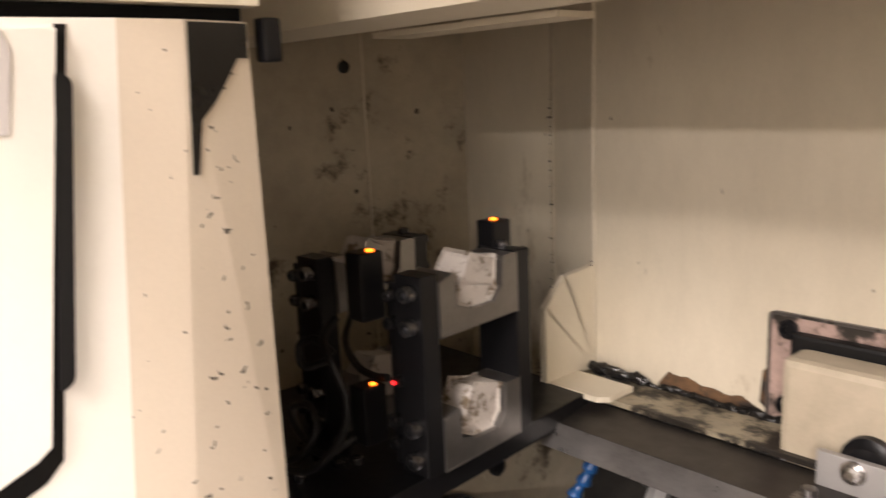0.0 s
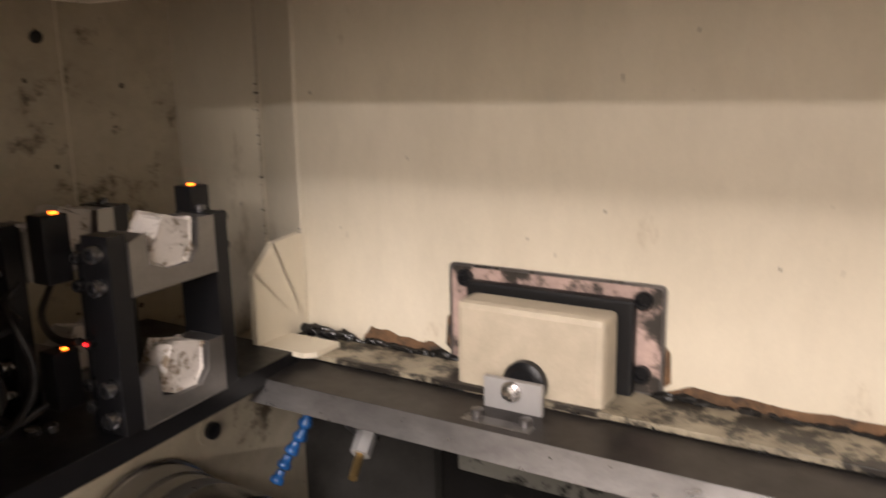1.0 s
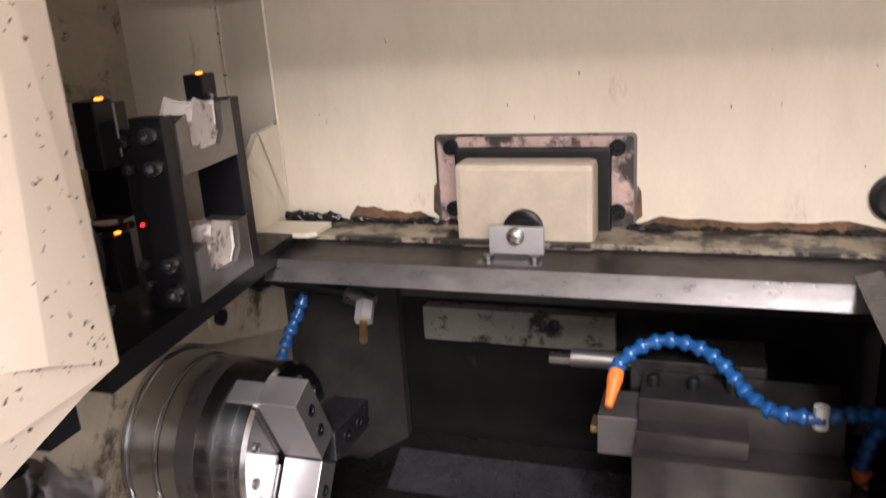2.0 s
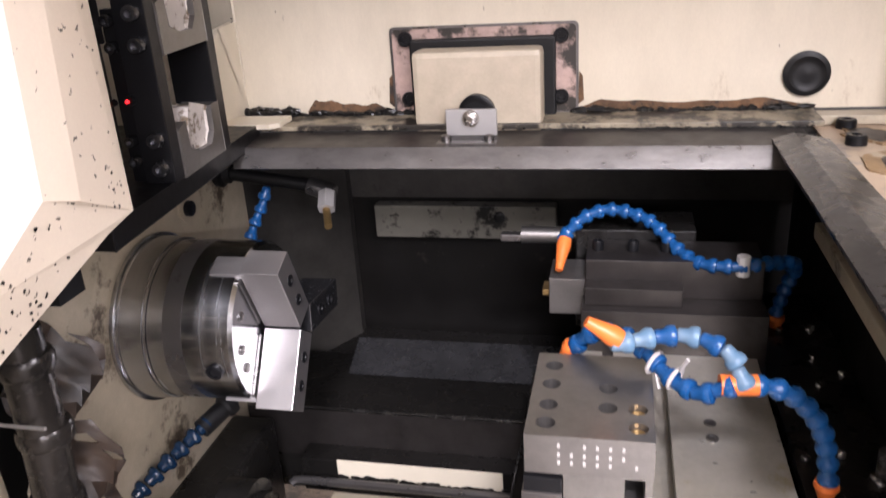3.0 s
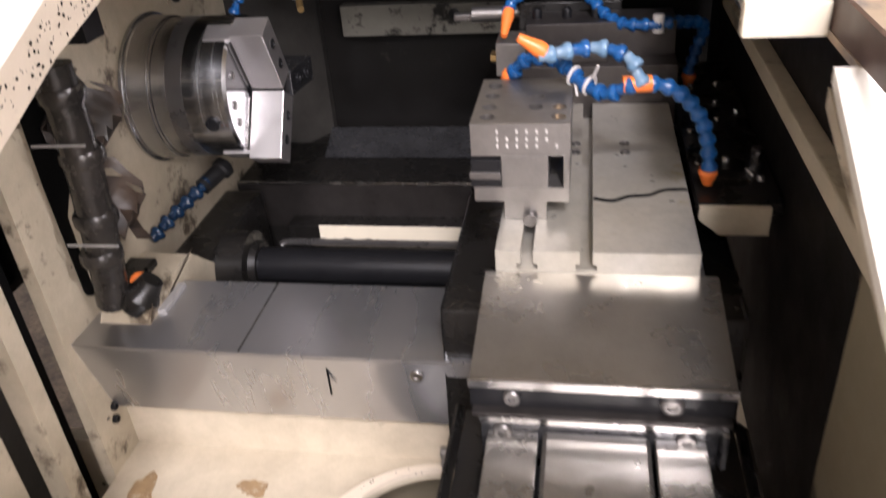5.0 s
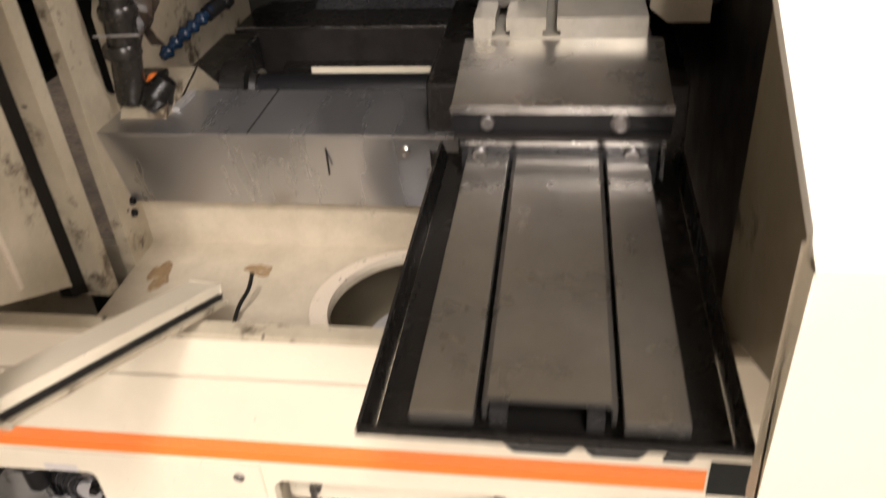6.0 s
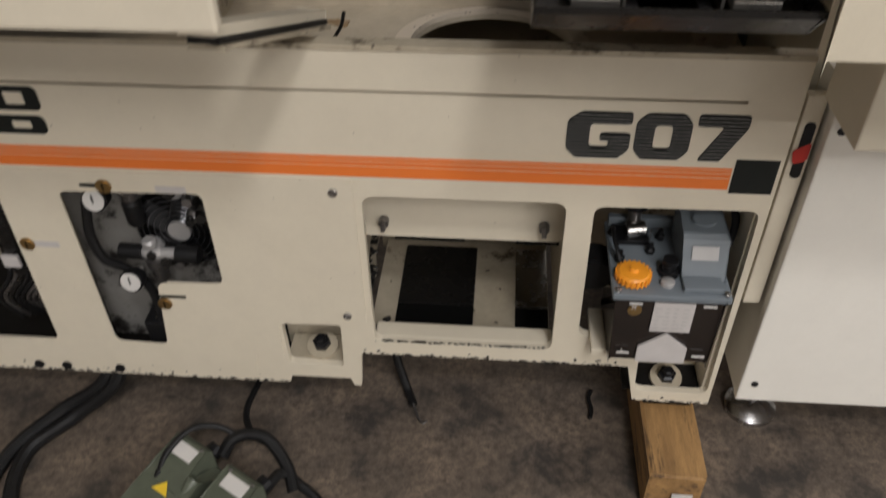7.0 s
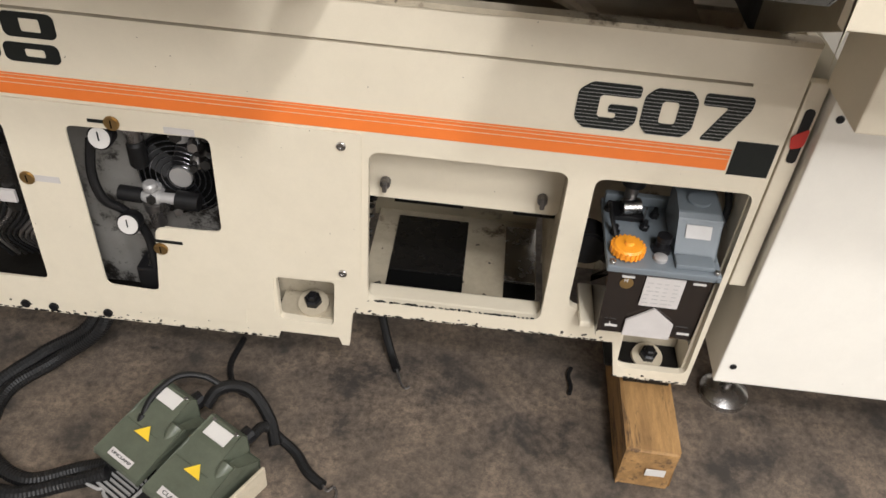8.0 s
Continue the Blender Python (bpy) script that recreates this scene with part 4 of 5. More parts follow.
# wall box with flange
wb = thing("wall_sensor_box", (-.175, .75, 1.34), "cream sheet box on a pink primed flange", "box")
part("flange", plate(rounded(-.288, -.058, 1.352, 1.459, .005), [], .771, .7746), PINK, wb, "stained pink flange")
part("flange_edge", plate(rounded(-.2895, -.0565, 1.351, 1.4605, .006), [rounded(-.2865, -.0595, 1.3535, 1.4575, .005)], .7705, .7745), DULL, wb)
part("gasket", box(-.262, -.083, .757, .7705, 1.350, 1.446, .003), RUBBER, wb)
part("case", box(-.250, -.096, .715, .7565, 1.340, 1.437, .007), CASE, wb)
for x, z in ((-.269, 1.446), (-.077, 1.445), (-.269, 1.372), (-.077, 1.372)):
    socket_screw(wb, (x, .7705, z), (0, -1, 0), .009, .007, BLACK)
part("bushing", lathe((-.172, .7145, 1.366), (0, -1, 0), [(0, .022), (.008, .022), (.010, .018), (.014, .015)], 24), BLACK, wb, smooth=True)
brk = thing("steel_bracket", (-.175, .70, 1.345), "small worn steel bracket with a hexagon bolt", "bracket")
part("upright", box(-.206, -.146, .690, .697, 1.343, 1.374, .001), GALV, brk)
part("foot", box(-.212, -.142, .655, .697, 1.338, 1.343, .001), DULL, brk)
part("bolt", lathe((-.176, .6895, 1.364), (0, -1, 0), [(0, .010), (.002, .010), (.002, .007), (.008, .007), (.009, .004)], 16), BRIGHT, brk)
part("screw", lathe((-.202, .67, 1.343), (0, 0, 1), [(0, .006), (.006, .006), (.007, .003)], 12), DULL, brk)
part("screw", lathe((-.152, .67, 1.343), (0, 0, 1), [(0, .006), (.006, .006), (.007, .003)], 12), DULL, brk)

cov = thing("bed_cover_strip", (-.14, .68, 1.33), "long oily steel cover strip with rust spots", "cover")
part("top", prism([(.645, 1.342), (.708, 1.3445), (.708, 1.3415), (.645, 1.339)], -.455, .19), HOLDER, cov)
part("lip", prism([(.629, 1.321), (.6445, 1.342), (.6445, 1.3385), (.632, 1.3195)], -.455, .167), COVER, cov, "bright bent front lip")

# deck and casing to the right
rc = thing("right_casing", (.4, .2, .95), "cream sloped casing at the side of the opening", "casing")
part("deck", prism([(.10, 1.326), (.10, 1.332), (.775, 1.338), (.775, 1.332)], .208, .62), SPLASH, rc, "deck with peeling stained paint")
slope_bm = prism([(-.312, 1.172), (-.306, 1.186), (.0999, 1.332), (.0999, 1.322)], .176, .66)
for v in slope_bm.verts:
    if v.co.x < .3:
        v.co.x += .040 * (v.co.y + .318)
part("slope", slope_bm, WHITE, rc)
part("front_face", prism([(-.318, .985), (-.318, 1.172), (-.306, 1.180), (-.300, 1.172), (-.300, .985)], .1765, .66, bevel=.002), CREAM, rc)
part("front_rib", box(.262, .66, -.345, -.3185, .955, 1.185, .006), CREAM, rc)
part("rib_seam", box(.252, .2615, -.326, -.3185, .96, 1.178, .002), CREAM_DIRTY, rc)
# Front half: grime plus the casing's own shade, both in the base colour.
part("inner_front", prism([(-.299, .985), (-.299, 1.168), (.0999, 1.320), (.12, 1.320), (.12, .78), (.016, .78), (.016, .836)], .246, .257), GRIMY_SHADED, rc)
# Rear half near-black: shade on the inner side painted in with the grease.
part("inner_rear", prism([(.1202, .78), (.1202, 1.320), (.99, 1.322), (.99, .78)], .246, .257), GREASE_SHADE, rc, "inner side, near-black with grease and painted shade")
part("inner_strip", box(.226, .2455, -.05, .76, 1.196, 1.216, .002), CREAM_DIRTY, rc)
part("under_slope", prism([(-.2995, 1.155), (-.2995, 1.168), (.0999, 1.318), (.0999, 1.305)], .192, .2455), CREAM_DIRTY, rc)
for k, (cx, cy, rx, ry) in enumerate(((.315, .57, .075, .075), (.285, .36, .045, .055), (.46, .42, .06, .08), (.255, .70, .02, .03))):
    zd = 1.3328 + (cy - .10) * .0089
    part("rust_rim", plate(blob(cx, cy, rx * 1.12, ry * 1.12, 60 + k), [], zd - .003, zd + .0012, "z"), STAIN, rc, "rusty edge of flaked paint")
    part("bare_patch", plate(blob(cx, cy, rx * .92, ry * .92, 60 + k), [], zd - .002, zd + .0016, "z"), HOLDER, rc, "bare worn patch in the paint")
part("red_panel", box(.2085, .2125, -.05, .30, 1.333, 1.36), BROWN, rc)
part("edge_rail", prism([(.150, 1.345), (.172, 1.352), (.2065, 1.345), (.2065, 1.332), (.156, 1.332)], .19, .66, "y"), DARKSTEEL, rc, "worn dark steel edge rail")
part("rail_end", box(.148, .2075, .176, .1895, 1.328, 1.354, .002), CREAM, rc)
for x, y in ((.240, .765 - .03), (.234, .666)):
    socket_screw(rc, (x, y, 1.337), (0, 0, 1), .011, .011, BLACK, "bolt")
part("corner_angle", box(.30, .33, .72, .774, 1.339, 1.52, .002), CREAM, rc)
part("deck_flange", box(.215, .42, .745, .774, 1.339, 1.349, .001), CREAM_DIRTY, rc)
lowb = thing("right_lower_box", (.42, -.1, .79), "cream box hanging under the casing", "box")
part("shell", box(.312, .75, -.152, -.03, .790, .948, .003), CREAM, lowb)

# left cover, slid open
lc = thing("left_door", (-.45, -.05, 1.0), "cream painted sliding door, pushed open, with chipped edges", "door")


def on_door(y, z, off=0.0):
    return (-.345 - .0115 * (y + .309) + off, y, z)


def on_panel(y, z, off):
    return on_door(.06 + .915 * (y - .06), 1.68 + .915 * (z - 1.68), off)


WHITE_EDGE = [on_door(.212, 1.7195), on_door(.189, 1.431)]
MID_EDGE = [(-.3500, .246, 1.7195), (-.3502, .222, 1.420)]
BEVEL_EDGE = [(-.358, .286, 1.7195), (-.358, .286, 1.391)]
# Side face in white: strong light on the cream door put into its colour.
part("side_face", slab([on_door(-.309, 1.215), on_door(.115, 1.391), WHITE_EDGE[1], WHITE_EDGE[0], on_door(-.20, 1.712), on_door(-.309, 1.6)], (-.014, 0, 0)), WHITE, lc)
part("edge_roll", slab([WHITE_EDGE[0], WHITE_EDGE[1], MID_EDGE[1], MID_EDGE[0]], (-.014, 0, 0)), CREAM_CHIP, lc, "rounded worn door edge")
part("back_bevel", slab([MID_EDGE[0], MID_EDGE[1], BEVEL_EDGE[1], BEVEL_EDGE[0]], (-.012, -.002, 0)), CREAM_CHIP, lc, "chipped bevelled edge")
part("bottom_bevel", slab([MID_EDGE[1], WHITE_EDGE[1], on_door(.115, 1.391), on_door(-.309, 1.2148), (-.352, -.309, 1.175), (-.357, .112, 1.345), (-.358, .252, 1.385), BEVEL_EDGE[1]], (-.012, 0, 0)), CREAM_CHIP, lc, "chipped bevelled edge")
flakes = random.Random(97)
chip_bm = bmesh.new()
u_, n_ = Vector((-.008, .074, 0)).normalized(), Vector((1, .1, 0))
for k in range(120):
    b_, z_ = flakes.random(), 1.40 + .20 * flakes.random() ** 1.6
    f_ = (1.7195 - z_) / .32
    p_ = Vector(WHITE_EDGE[0]).lerp(Vector(WHITE_EDGE[1]), f_).lerp(Vector(BEVEL_EDGE[0]).lerp(Vector(BEVEL_EDGE[1]), f_), .20 + .7 * b_ ** 1.5)
    rr = flakes.uniform(.0005, .0015)
    ring = [p_ + u_ * cx + Vector((0, 0, cz)) + n_ * .0012 for cx, cz in blob(0, 0, rr * 1.2, rr, k, 9)]
    chip_bm.faces.new([chip_bm.verts.new(q) for q in ring])
for k in range(90):
    y_ = flakes.uniform(-.05, .19)
    p_ = Vector(on_door(y_, 1.391 + (y_ - .115) * (.54 if y_ > .115 else .42))).lerp(Vector((-.358, y_ + .02, 1.333 + (y_ - .06) * .29)), flakes.uniform(.05, .9))
    rr = flakes.uniform(.0006, .0017)
    ring = [p_ + Vector((.0016, cx, cz)) for cx, cz in blob(0, 0, rr, rr, k + 200, 9)]
    chip_bm.faces.new([chip_bm.verts.new(q) for q in ring])
tagged(part("paint_flakes", chip_bm, OIL, lc), "dark chips knocked into the bevel", "", "", "stuff")
part("front_face", box(-1.4, -.345, -.325, -.3095, 1.0, 1.727, .004), CREAM, lc)
part("raised_panel", slab([on_panel(*q, .0045) for q in ((.194, 1.717), (.176, 1.59), (.164, 1.503), (.156, 1.497), (-.30, 1.31), (-.30, 1.6), (-.2, 1.705))], (-.0043, 0, 0)), WHITE, lc)
part("panel_gap", slab([on_panel(*q, .0006) for q in ((.1945, 1.7195), (.2005, 1.7195), (.1700, 1.492), (.160, 1.482), (-.30, 1.296), (-.30, 1.310), (.1565, 1.4965), (.1645, 1.5025))], (-.0005, 0, 0)), GREASE_SHADE, lc, "dark gap round the raised panel")
part("seal_slot", slab([on_panel(*q, .0052) for q in soft_poly([(.1905, 1.697), (.1985, 1.692), (.1800, 1.535), (.1715, 1.530)], .004)], (-.0042, 0, 0)), RUBBER, lc, "black rubber seal")
part("notice", slab([on_panel(*q, .0052) for q in ((.10, 1.664), (.1655, 1.666), (.1715, 1.706), (.168, 1.7165), (.10, 1.71))], (-.0005, 0, 0)), PAPER, lc, "torn paper notice")
smear = [(.03, 1.7185), (.97, 1.7185), (.95, 1.700), (.78, 1.700), (.62, 1.690), (.42, 1.678), (.20, 1.668), (.14, 1.640), (.06, 1.640)]


def on_bevel(a, z):
    p = Vector((-.3500, .246 - (1.7195 - z) * .080, z)).lerp(Vector((-.358, .286, z)), a)
    return (p.x + .0012, p.y, z)


# Thin black film at the top of the bevel.
part("dark_smear", slab([on_bevel(a, z) for a, z in smear], (.0003, 0, 0)), OIL, lc, "thin black smear")
part("top_slot", box(-.95, -.362, .06, .285, 1.7200, 1.727), VOID, lc)
part("top_cover", box(-1.4, -.3625, -.3094, .06, 1.706, 1.7272), CREAM, lc)
part("end_cover", box(-1.42, -1.4005, -.325, .82, 1.0, 1.96), CREAM, lc)
part("floor_cover", box(-1.4, -.62, -.30, .82, 1.02, 1.03), GREASE_SHADE, lc)
part("left_fascia", box(-1.4, -.350, -.02, .290, 1.7275, 1.9605), CREAM, lc)
bar_ = thing("lip_rail", (-.36, -.1, .9), "cream sloping rail at the foot of the open door", "rail")
RM = Matrix.Translation((-.343, .070, .842)) @ Matrix.Rotation(radians(180 - 6.0), 4, "Z") @ Matrix.Rotation(radians(21.3), 4, "X")
for nm, prof, mt in (("tube", [(0, -.006), (.040, -.006), (.040, .006), (0, .006)], CREAM), ("rubber_strip", [(-.002, -.013), (.030, -.013), (.030, -.0065), (-.002, -.0065)], RUBBER),
                     ("lower_edge", [(-.008, -.019), (.030, -.019), (.030, -.0135), (-.008, -.0135)], CREAM_DIRTY)):
    bm_ = prism(prof, 0, .345, "y", bevel=.001)
    bmesh.ops.transform(bm_, matrix=RM, verts=bm_.verts)
    part(nm, bm_, mt, bar_)

# ---- lower interior ----
ls = thing("left_jamb", (-.56, .1, .75), "stained cream side casing with a dark door channel", "casing")
part("side_sheet", plate([(.222, .70), (.300, .70), (.300, .95), (.40, 1.0), (.40, 1.345), (.222, 1.345)], [], -.565, -.548, "x"), CREAM_DIRTY, ls)
part("channel", plate([(.176, .70), (.2218, .70), (.2218, 1.345), (.176, 1.325)], [], -.60, -.585, "x"), VOID, ls)
part("channel_edge", plate([(.150, .76), (.1758, .75), (.1758, 1.325), (.150, 1.315)], [], -.584, -.552, "x"), CREAM_DIRTY, ls)
part("channel_lip", plate([(.118, .78), (.1498, .765), (.1498, 1.315), (.118, 1.30)], [], -.598, -.580, "x"), GREASE_SHADE, ls)
part("front_sheet", plate([(-.30, 1.0), (.0, .862), (.1178, .80), (.1178, 1.30), (-.30, 1.13)], [], -.60, -.575, "x"), CREAM_DIRTY, ls)
part("fold_line", box(-.5748, -.571, .030, .036, .86, 1.25), CREAM_CHIP, ls)
part("top_edge", prism([(-.309, 1.150), (.20, 1.352), (.20, 1.362), (-.309, 1.160)], -.60, -.39), CREAM_CHIP, ls)
for y, z in ((.268, .952), (.262, .930), (.262, .845), (.257, .828)):
    socket_screw(ls, (-.5478, y, z), (1, 0, 0), .006, .005, BLACK)
head = thing("headstock_casing", (-.55, .6, .8), "dirty cream headstock casing behind the chuck", "headstock")
part("face", plate([(.30, .80), (.84, .80), (.84, 1.335), (.335, 1.335), (.335, 1.15), (.30, 1.10)], [], -.60, -.535, "x"), CREAM_DIRTY, head)
part("rear_face", prism([(-.535, .80), (-.44, .97), (-.44, .99), (-.56, .84)], .80, 1.335, "z"), DARK_GREY, head, "dark grey casing side")
part("boss", lathe((-.5349, .640, 1.266), (1, 0, 0), [(0, .018), (.003, .018), (.003, .010)], 20), CREAM_DIRTY, head)
part("bolt", lathe((-.5315, .640, 1.266), (1, 0, 0), [(0, .010), (.006, .010), (.008, .006)], 14), BLACK, head, smooth=True)
part("lower_slope", prism([(.30, .80), (.262, .95), (.30, .99), (.40, .99), (.52, .88), (.52, .80)], -.534, -.47, bevel=.002), CREAM_DIRTY, head)

CY, CZ = .541, 1.167
chuck = thing("lathe_chuck", (-.53, CY, CZ - .09), "round steel three-jaw lathe chuck, polished and oily", "chuck")
part("back_ring", lathe((-.534, CY, CZ), (1, 0, 0), [(0, .096), (.002, .099), (.006, .099), (.0065, .0965), (.010, .0965), (.0105, .0955), (.036, .0935), (.0365, .0920), (.0400, .0920)], 72), CHUCK, chuck, smooth=True)
part("body", lathe((-.4935, CY, CZ), (1, 0, 0), [(0, .0905), (.001, .0915), (.0945, .0915), (.0985, .088), (.0985, .025), (.080, .022)], 96), CHUCK, chuck, smooth=True)
part("wear_band", lathe((-.474, CY, CZ), (1, 0, 0), [(0, .0917), (.022, .0917)], 72), DULL, chuck, smooth=True)
part("key_hole", lathe((-.419, CY - .0905, CZ - .016), (0, -1, -.17), [(0, .009), (.0035, .009), (.0035, .006), (.001, .006)], 20), BLACK, chuck, smooth=True)
for k, a in enumerate((235, 355, 115)):
    c, s = math.cos(radians(a)), math.sin(radians(a))
    M = Matrix(((1, 0, 0, -.395), (0, c, -s, CY), (0, s, c, CZ), (0, 0, 0, 1)))
    part("jaw_slot", box(.0005, .003, .02, .088, -.020, .020, m=M), DULL, chuck)
    jaw = part("jaw", box(.0045, .048, .011, .100, -.017, .017, .0010, m=M), (JAW, BOLT, JAW)[k], chuck, "steel soft jaw")
    part("master_jaw", box(-.034, .004, .055, .0935, -.013, .013, .001, m=M), JAW, chuck)
    for r in (.040, .072):
        q = M @ Vector((.0475, r, 0))
        socket_screw(jaw, q, (1, 0, 0), .0065, .002, BLACK)
for a in (30, 60, 150, 180, 200, 270, 300):
    q = (-.3949, CY + .070 * math.cos(radians(a)), CZ + .070 * math.sin(radians(a)))
    socket_screw(chuck, q, (1, 0, 0), .0055, .002, DULL)

# beds and bar between them
fb = thing("front_bed_cover", (-.3, .3, .84), "folded steel cover over the front bed way", "bed cover")
part("top", box(-.548, -.0705, .233, .374, .9605, .966, .001), BEDSHEET, fb)
part("front", prism([(.2325, .966), (.2358, .966), (.270, .842), (.267, .842)], -.548, -.0705), BEDSHEET, fb)
part("seam", box(-.342, -.340, .2338, .374, .9662, .9672), BRIGHT, fb)
socket_screw(fb, (-.139, .2395, .940), (0, -1, 0), .0075, .004, BRIGHT)
part("slot_mark", box(-.243, -.241, .2385, .2405, .905, .945), VOID, fb)
part("tail", box(-.548, -.50, .30, .374, .966, 1.0, .003), OIL, fb)
rb = thing("rear_bed", (-.1, .8, .78), "dark oily cast rear bed way with a bright top edge", "bed")
part("way", box(-.53, .15, .700, .86, .80, .944, .003), OIL, rb)
part("way_face", box(-.53, .15, .6975, .6998, .862, .941), HOLDER, rb, "smeared dark front of the way")
part("trough", box(-.53, .25, .8602, .99, .80, .92), OIL, rb)
part("top_edge", box(-.53, .15, .6965, .7010, .9412, .9455, .001), BRIGHT, rb)
part("ledge", box(-.44, .15, .66, .6970, .83, .884, .002), OIL, rb)
part("bare_strip", box(-.385, -.15, .6565, .6595, .858, .8865), CREAM, rb, "flaking cream paint strip")
part("bare_strip", box(-.395, -.15, .61, .6562, .828, .832), CREAM_DIRTY, rb)
tagged(part("paint_edge", crust([(-.385, .6555, .860), (-.30, .6555, .861), (-.22, .6555, .859), (-.15, .6555, .860)], .0030, 50, 51), OIL, rb), "flaked black edge of the paint", "", "", "stuff")
part("wedge", prism([(.792, .9455), (.855, .975), (.860, .9455)], -.405, .15), DARKSTEEL, rb)
fbx = thing("feed_screw_cover", (-.3, .52, .86), "black cylindrical feed screw cover", "cover")
part("tube", rod((-.42, .50, .911), (-.10, .50, .911), .026, seg=32), BLACK, fbx, smooth=True)
part("collar", lathe((-.47, .50, .911), (1, 0, 0), [(0, .050), (.04, .050), (.042, .036), (.052, .034)], 32), OIL, fbx, smooth=True)
part("bearing_housing", box(-.533, -.4705, .40, .66, .81, .95, .006), OIL, fbx)
part("channel_lip", sweep([(-.44, .62, .87), (-.43, .625, .874), (-.36, .626, .874), (-.12, .626, .874)], .006, 40, 8), DULL, fbx, smooth=True)
part("well_floor", box(-.53, .18, .376, .655, .78, .79), OIL, fbx)
car = thing("carriage", (.05, .5, .8), "dark oily cast carriage under the cross slide", "carriage")
part("body", prism([(.24, .80), (.24, 1.03), (.68, 1.03), (.68, .915), (.60, .86), (.60, .80)], -.105, .20, bevel=.004), OIL, car)
part("curved_flank", lathe((-.108, .56, .885), (1, 0, 0), [(-.012, .085), (.0, .095)], 40), OIL, car, smooth=True)
ib = thing("rear_inner_wall", (-.1, 1.0, .8), "inner rear wall of the lathe, oil and shade painted near-black", "wall panel")
# Rear sheet and under-ledge carry the interior's shade in their near-black colour.
part("sheet", box(-.535, .35, 1.0, 1.012, .75, 1.34), GREASE_SHADE, ib)
part("beam", box(-.395, -.10, .962, .989, 1.105, 1.16, .003), BEAM, ib, "greasy cream beam with shade in its colour")
part("beam_screw", lathe((-.189, .9618, 1.143), (0, -1, 0), [(0, .009), (.004, .009), (.005, .004)], 12), BLACK, ib)
part("under_ledge", box(-.535, .35, .72, 1.0, 1.325, 1.335), GREASE_SHADE, ib)
part("side_back", box(-.535, .26, .99, .999, 1.165, 1.325), DARK_GREY, ib)

# chip chute
ch = thing("chip_chute", (-.3, .15, .70), "cream chip chute with rust stains and a round opening", "chute")
circ = [(-.115 + .122 * math.cos(k / 24 * math.pi), .145 + .120 * math.sin(k / 24 * math.pi)) for k in range(48)]
part("floor_sheet", plate([(-.548, .015), (.19, .015), (.19, .30), (-.548, .30)], [[(a, b) for a, b in circ]], .752, .760, "z"), CASE, ch)
part("back_sheet", box(-.548, .19, .285, .30, .7602, .842), CASE, ch)
ring_bm = plate([(-.115 + .146 * math.cos(k / 24 * math.pi), .145 + .127 * math.sin(k / 24 * math.pi)) for k in range(48)], [circ], .7605, .770, "z")
part("rim", ring_bm, CREAM_CHIP, ch, "chipped round rim")
part("well", box(-.27, .05, .02, .28, .60, .605), VOID, ch)
part("disc", rod((-.10, .135, .70), (-.10, .135, .712), .095, seg=40), GALV, ch, "grey round lid in the opening", smooth=True)
for k, (cx, cy, rx, ry) in enumerate(((-.335, .065, .030, .028), (-.29, .045, .040, .014), (-.42, .06, .018, .02), (-.245, .07, .014, .02), (-.36, .22, .02, .012), (-.50, .20, .016, .03), (-.47, .10, .012, .010))):
    part("brown_stain", plate(blob(cx, cy, rx, ry, 30 + k), [], .7602, .7607 + k * .0001, "z"), STAIN, ch, "brown dried stain")
part("wire", sweep([(-.352, .095, .765), (-.345, .11, .785), (-.335, .125, .80), (-.332, .14, .815)], .003, 20, 6), OIL, ch)

# ---- cross slide ----
sl = thing("cross_slide", (.05, .2, 1.03), "ground steel cross slide table with two T-slots", "cross slide")
tprof = [(-.044, 1.088), (-.044, 1.114), (-.020, 1.114), (-.020, 1.100), (-.024, 1.100), (-.024, 1.094), (-.004, 1.094), (-.004, 1.100), (-.008, 1.100), (-.008, 1.114),
         (.036, 1.114), (.036, 1.100), (.032, 1.100), (.032, 1.094), (.052, 1.094), (.052, 1.100), (.048, 1.100), (.048, 1.114), (.146, 1.114), (.146, 1.088)]
part("table", plate(tprof, [], .223, .70, "y"), TABLE, sl, "ground steel T-slot table")
part("table_side", box(-.040, .152, .225, .70, 1.031, 1.0878), DULL, sl)
part("way_cover", prism([(.087, 1.066), (.087, 1.071), (.2225, 1.091), (.2225, 1.086)], -.054, .163), RAIL, sl, "smooth sheet way cover")
part("cover_edge", box(-.055, .164, .0835, .0868, 1.064, 1.0725, .0005), BRIGHT, sl)
part("cover_front", box(-.054, .163, .0872, .10, 1.042, 1.0655), BLACK, sl)
part("cover_side", prism([(.1005, 1.04), (.1005, 1.066), (.2225, 1.085), (.2225, 1.04)], .158, .163), DULL, sl)
part("cover_side", prism([(.1005, 1.04), (.1005, 1.066), (.2225, 1.085), (.2225, 1.04)], -.054, -.049), DULL, sl)
part("wiper", box(-.052, .161, .078, .10, 1.0385, 1.0415), HOLDER, sl)
part("end_block", box(-.045, .152, .0795, .12, .990, 1.038, .001), DARKSTEEL, sl)
part("end_bar", box(-.046, .155, .0765, .0793, 1.033, 1.0378), BRIGHT, sl)
part("end_cheek", box(.1525, .158, .07, .20, 1.0, 1.038, .001), BRIGHT, sl)
for x, z, r in ((-.018, 1.054, .0075), (.113, 1.054, .010)):
    socket_screw(sl, (x, .0870, z), (0, -1, 0), r, .005, DULL)
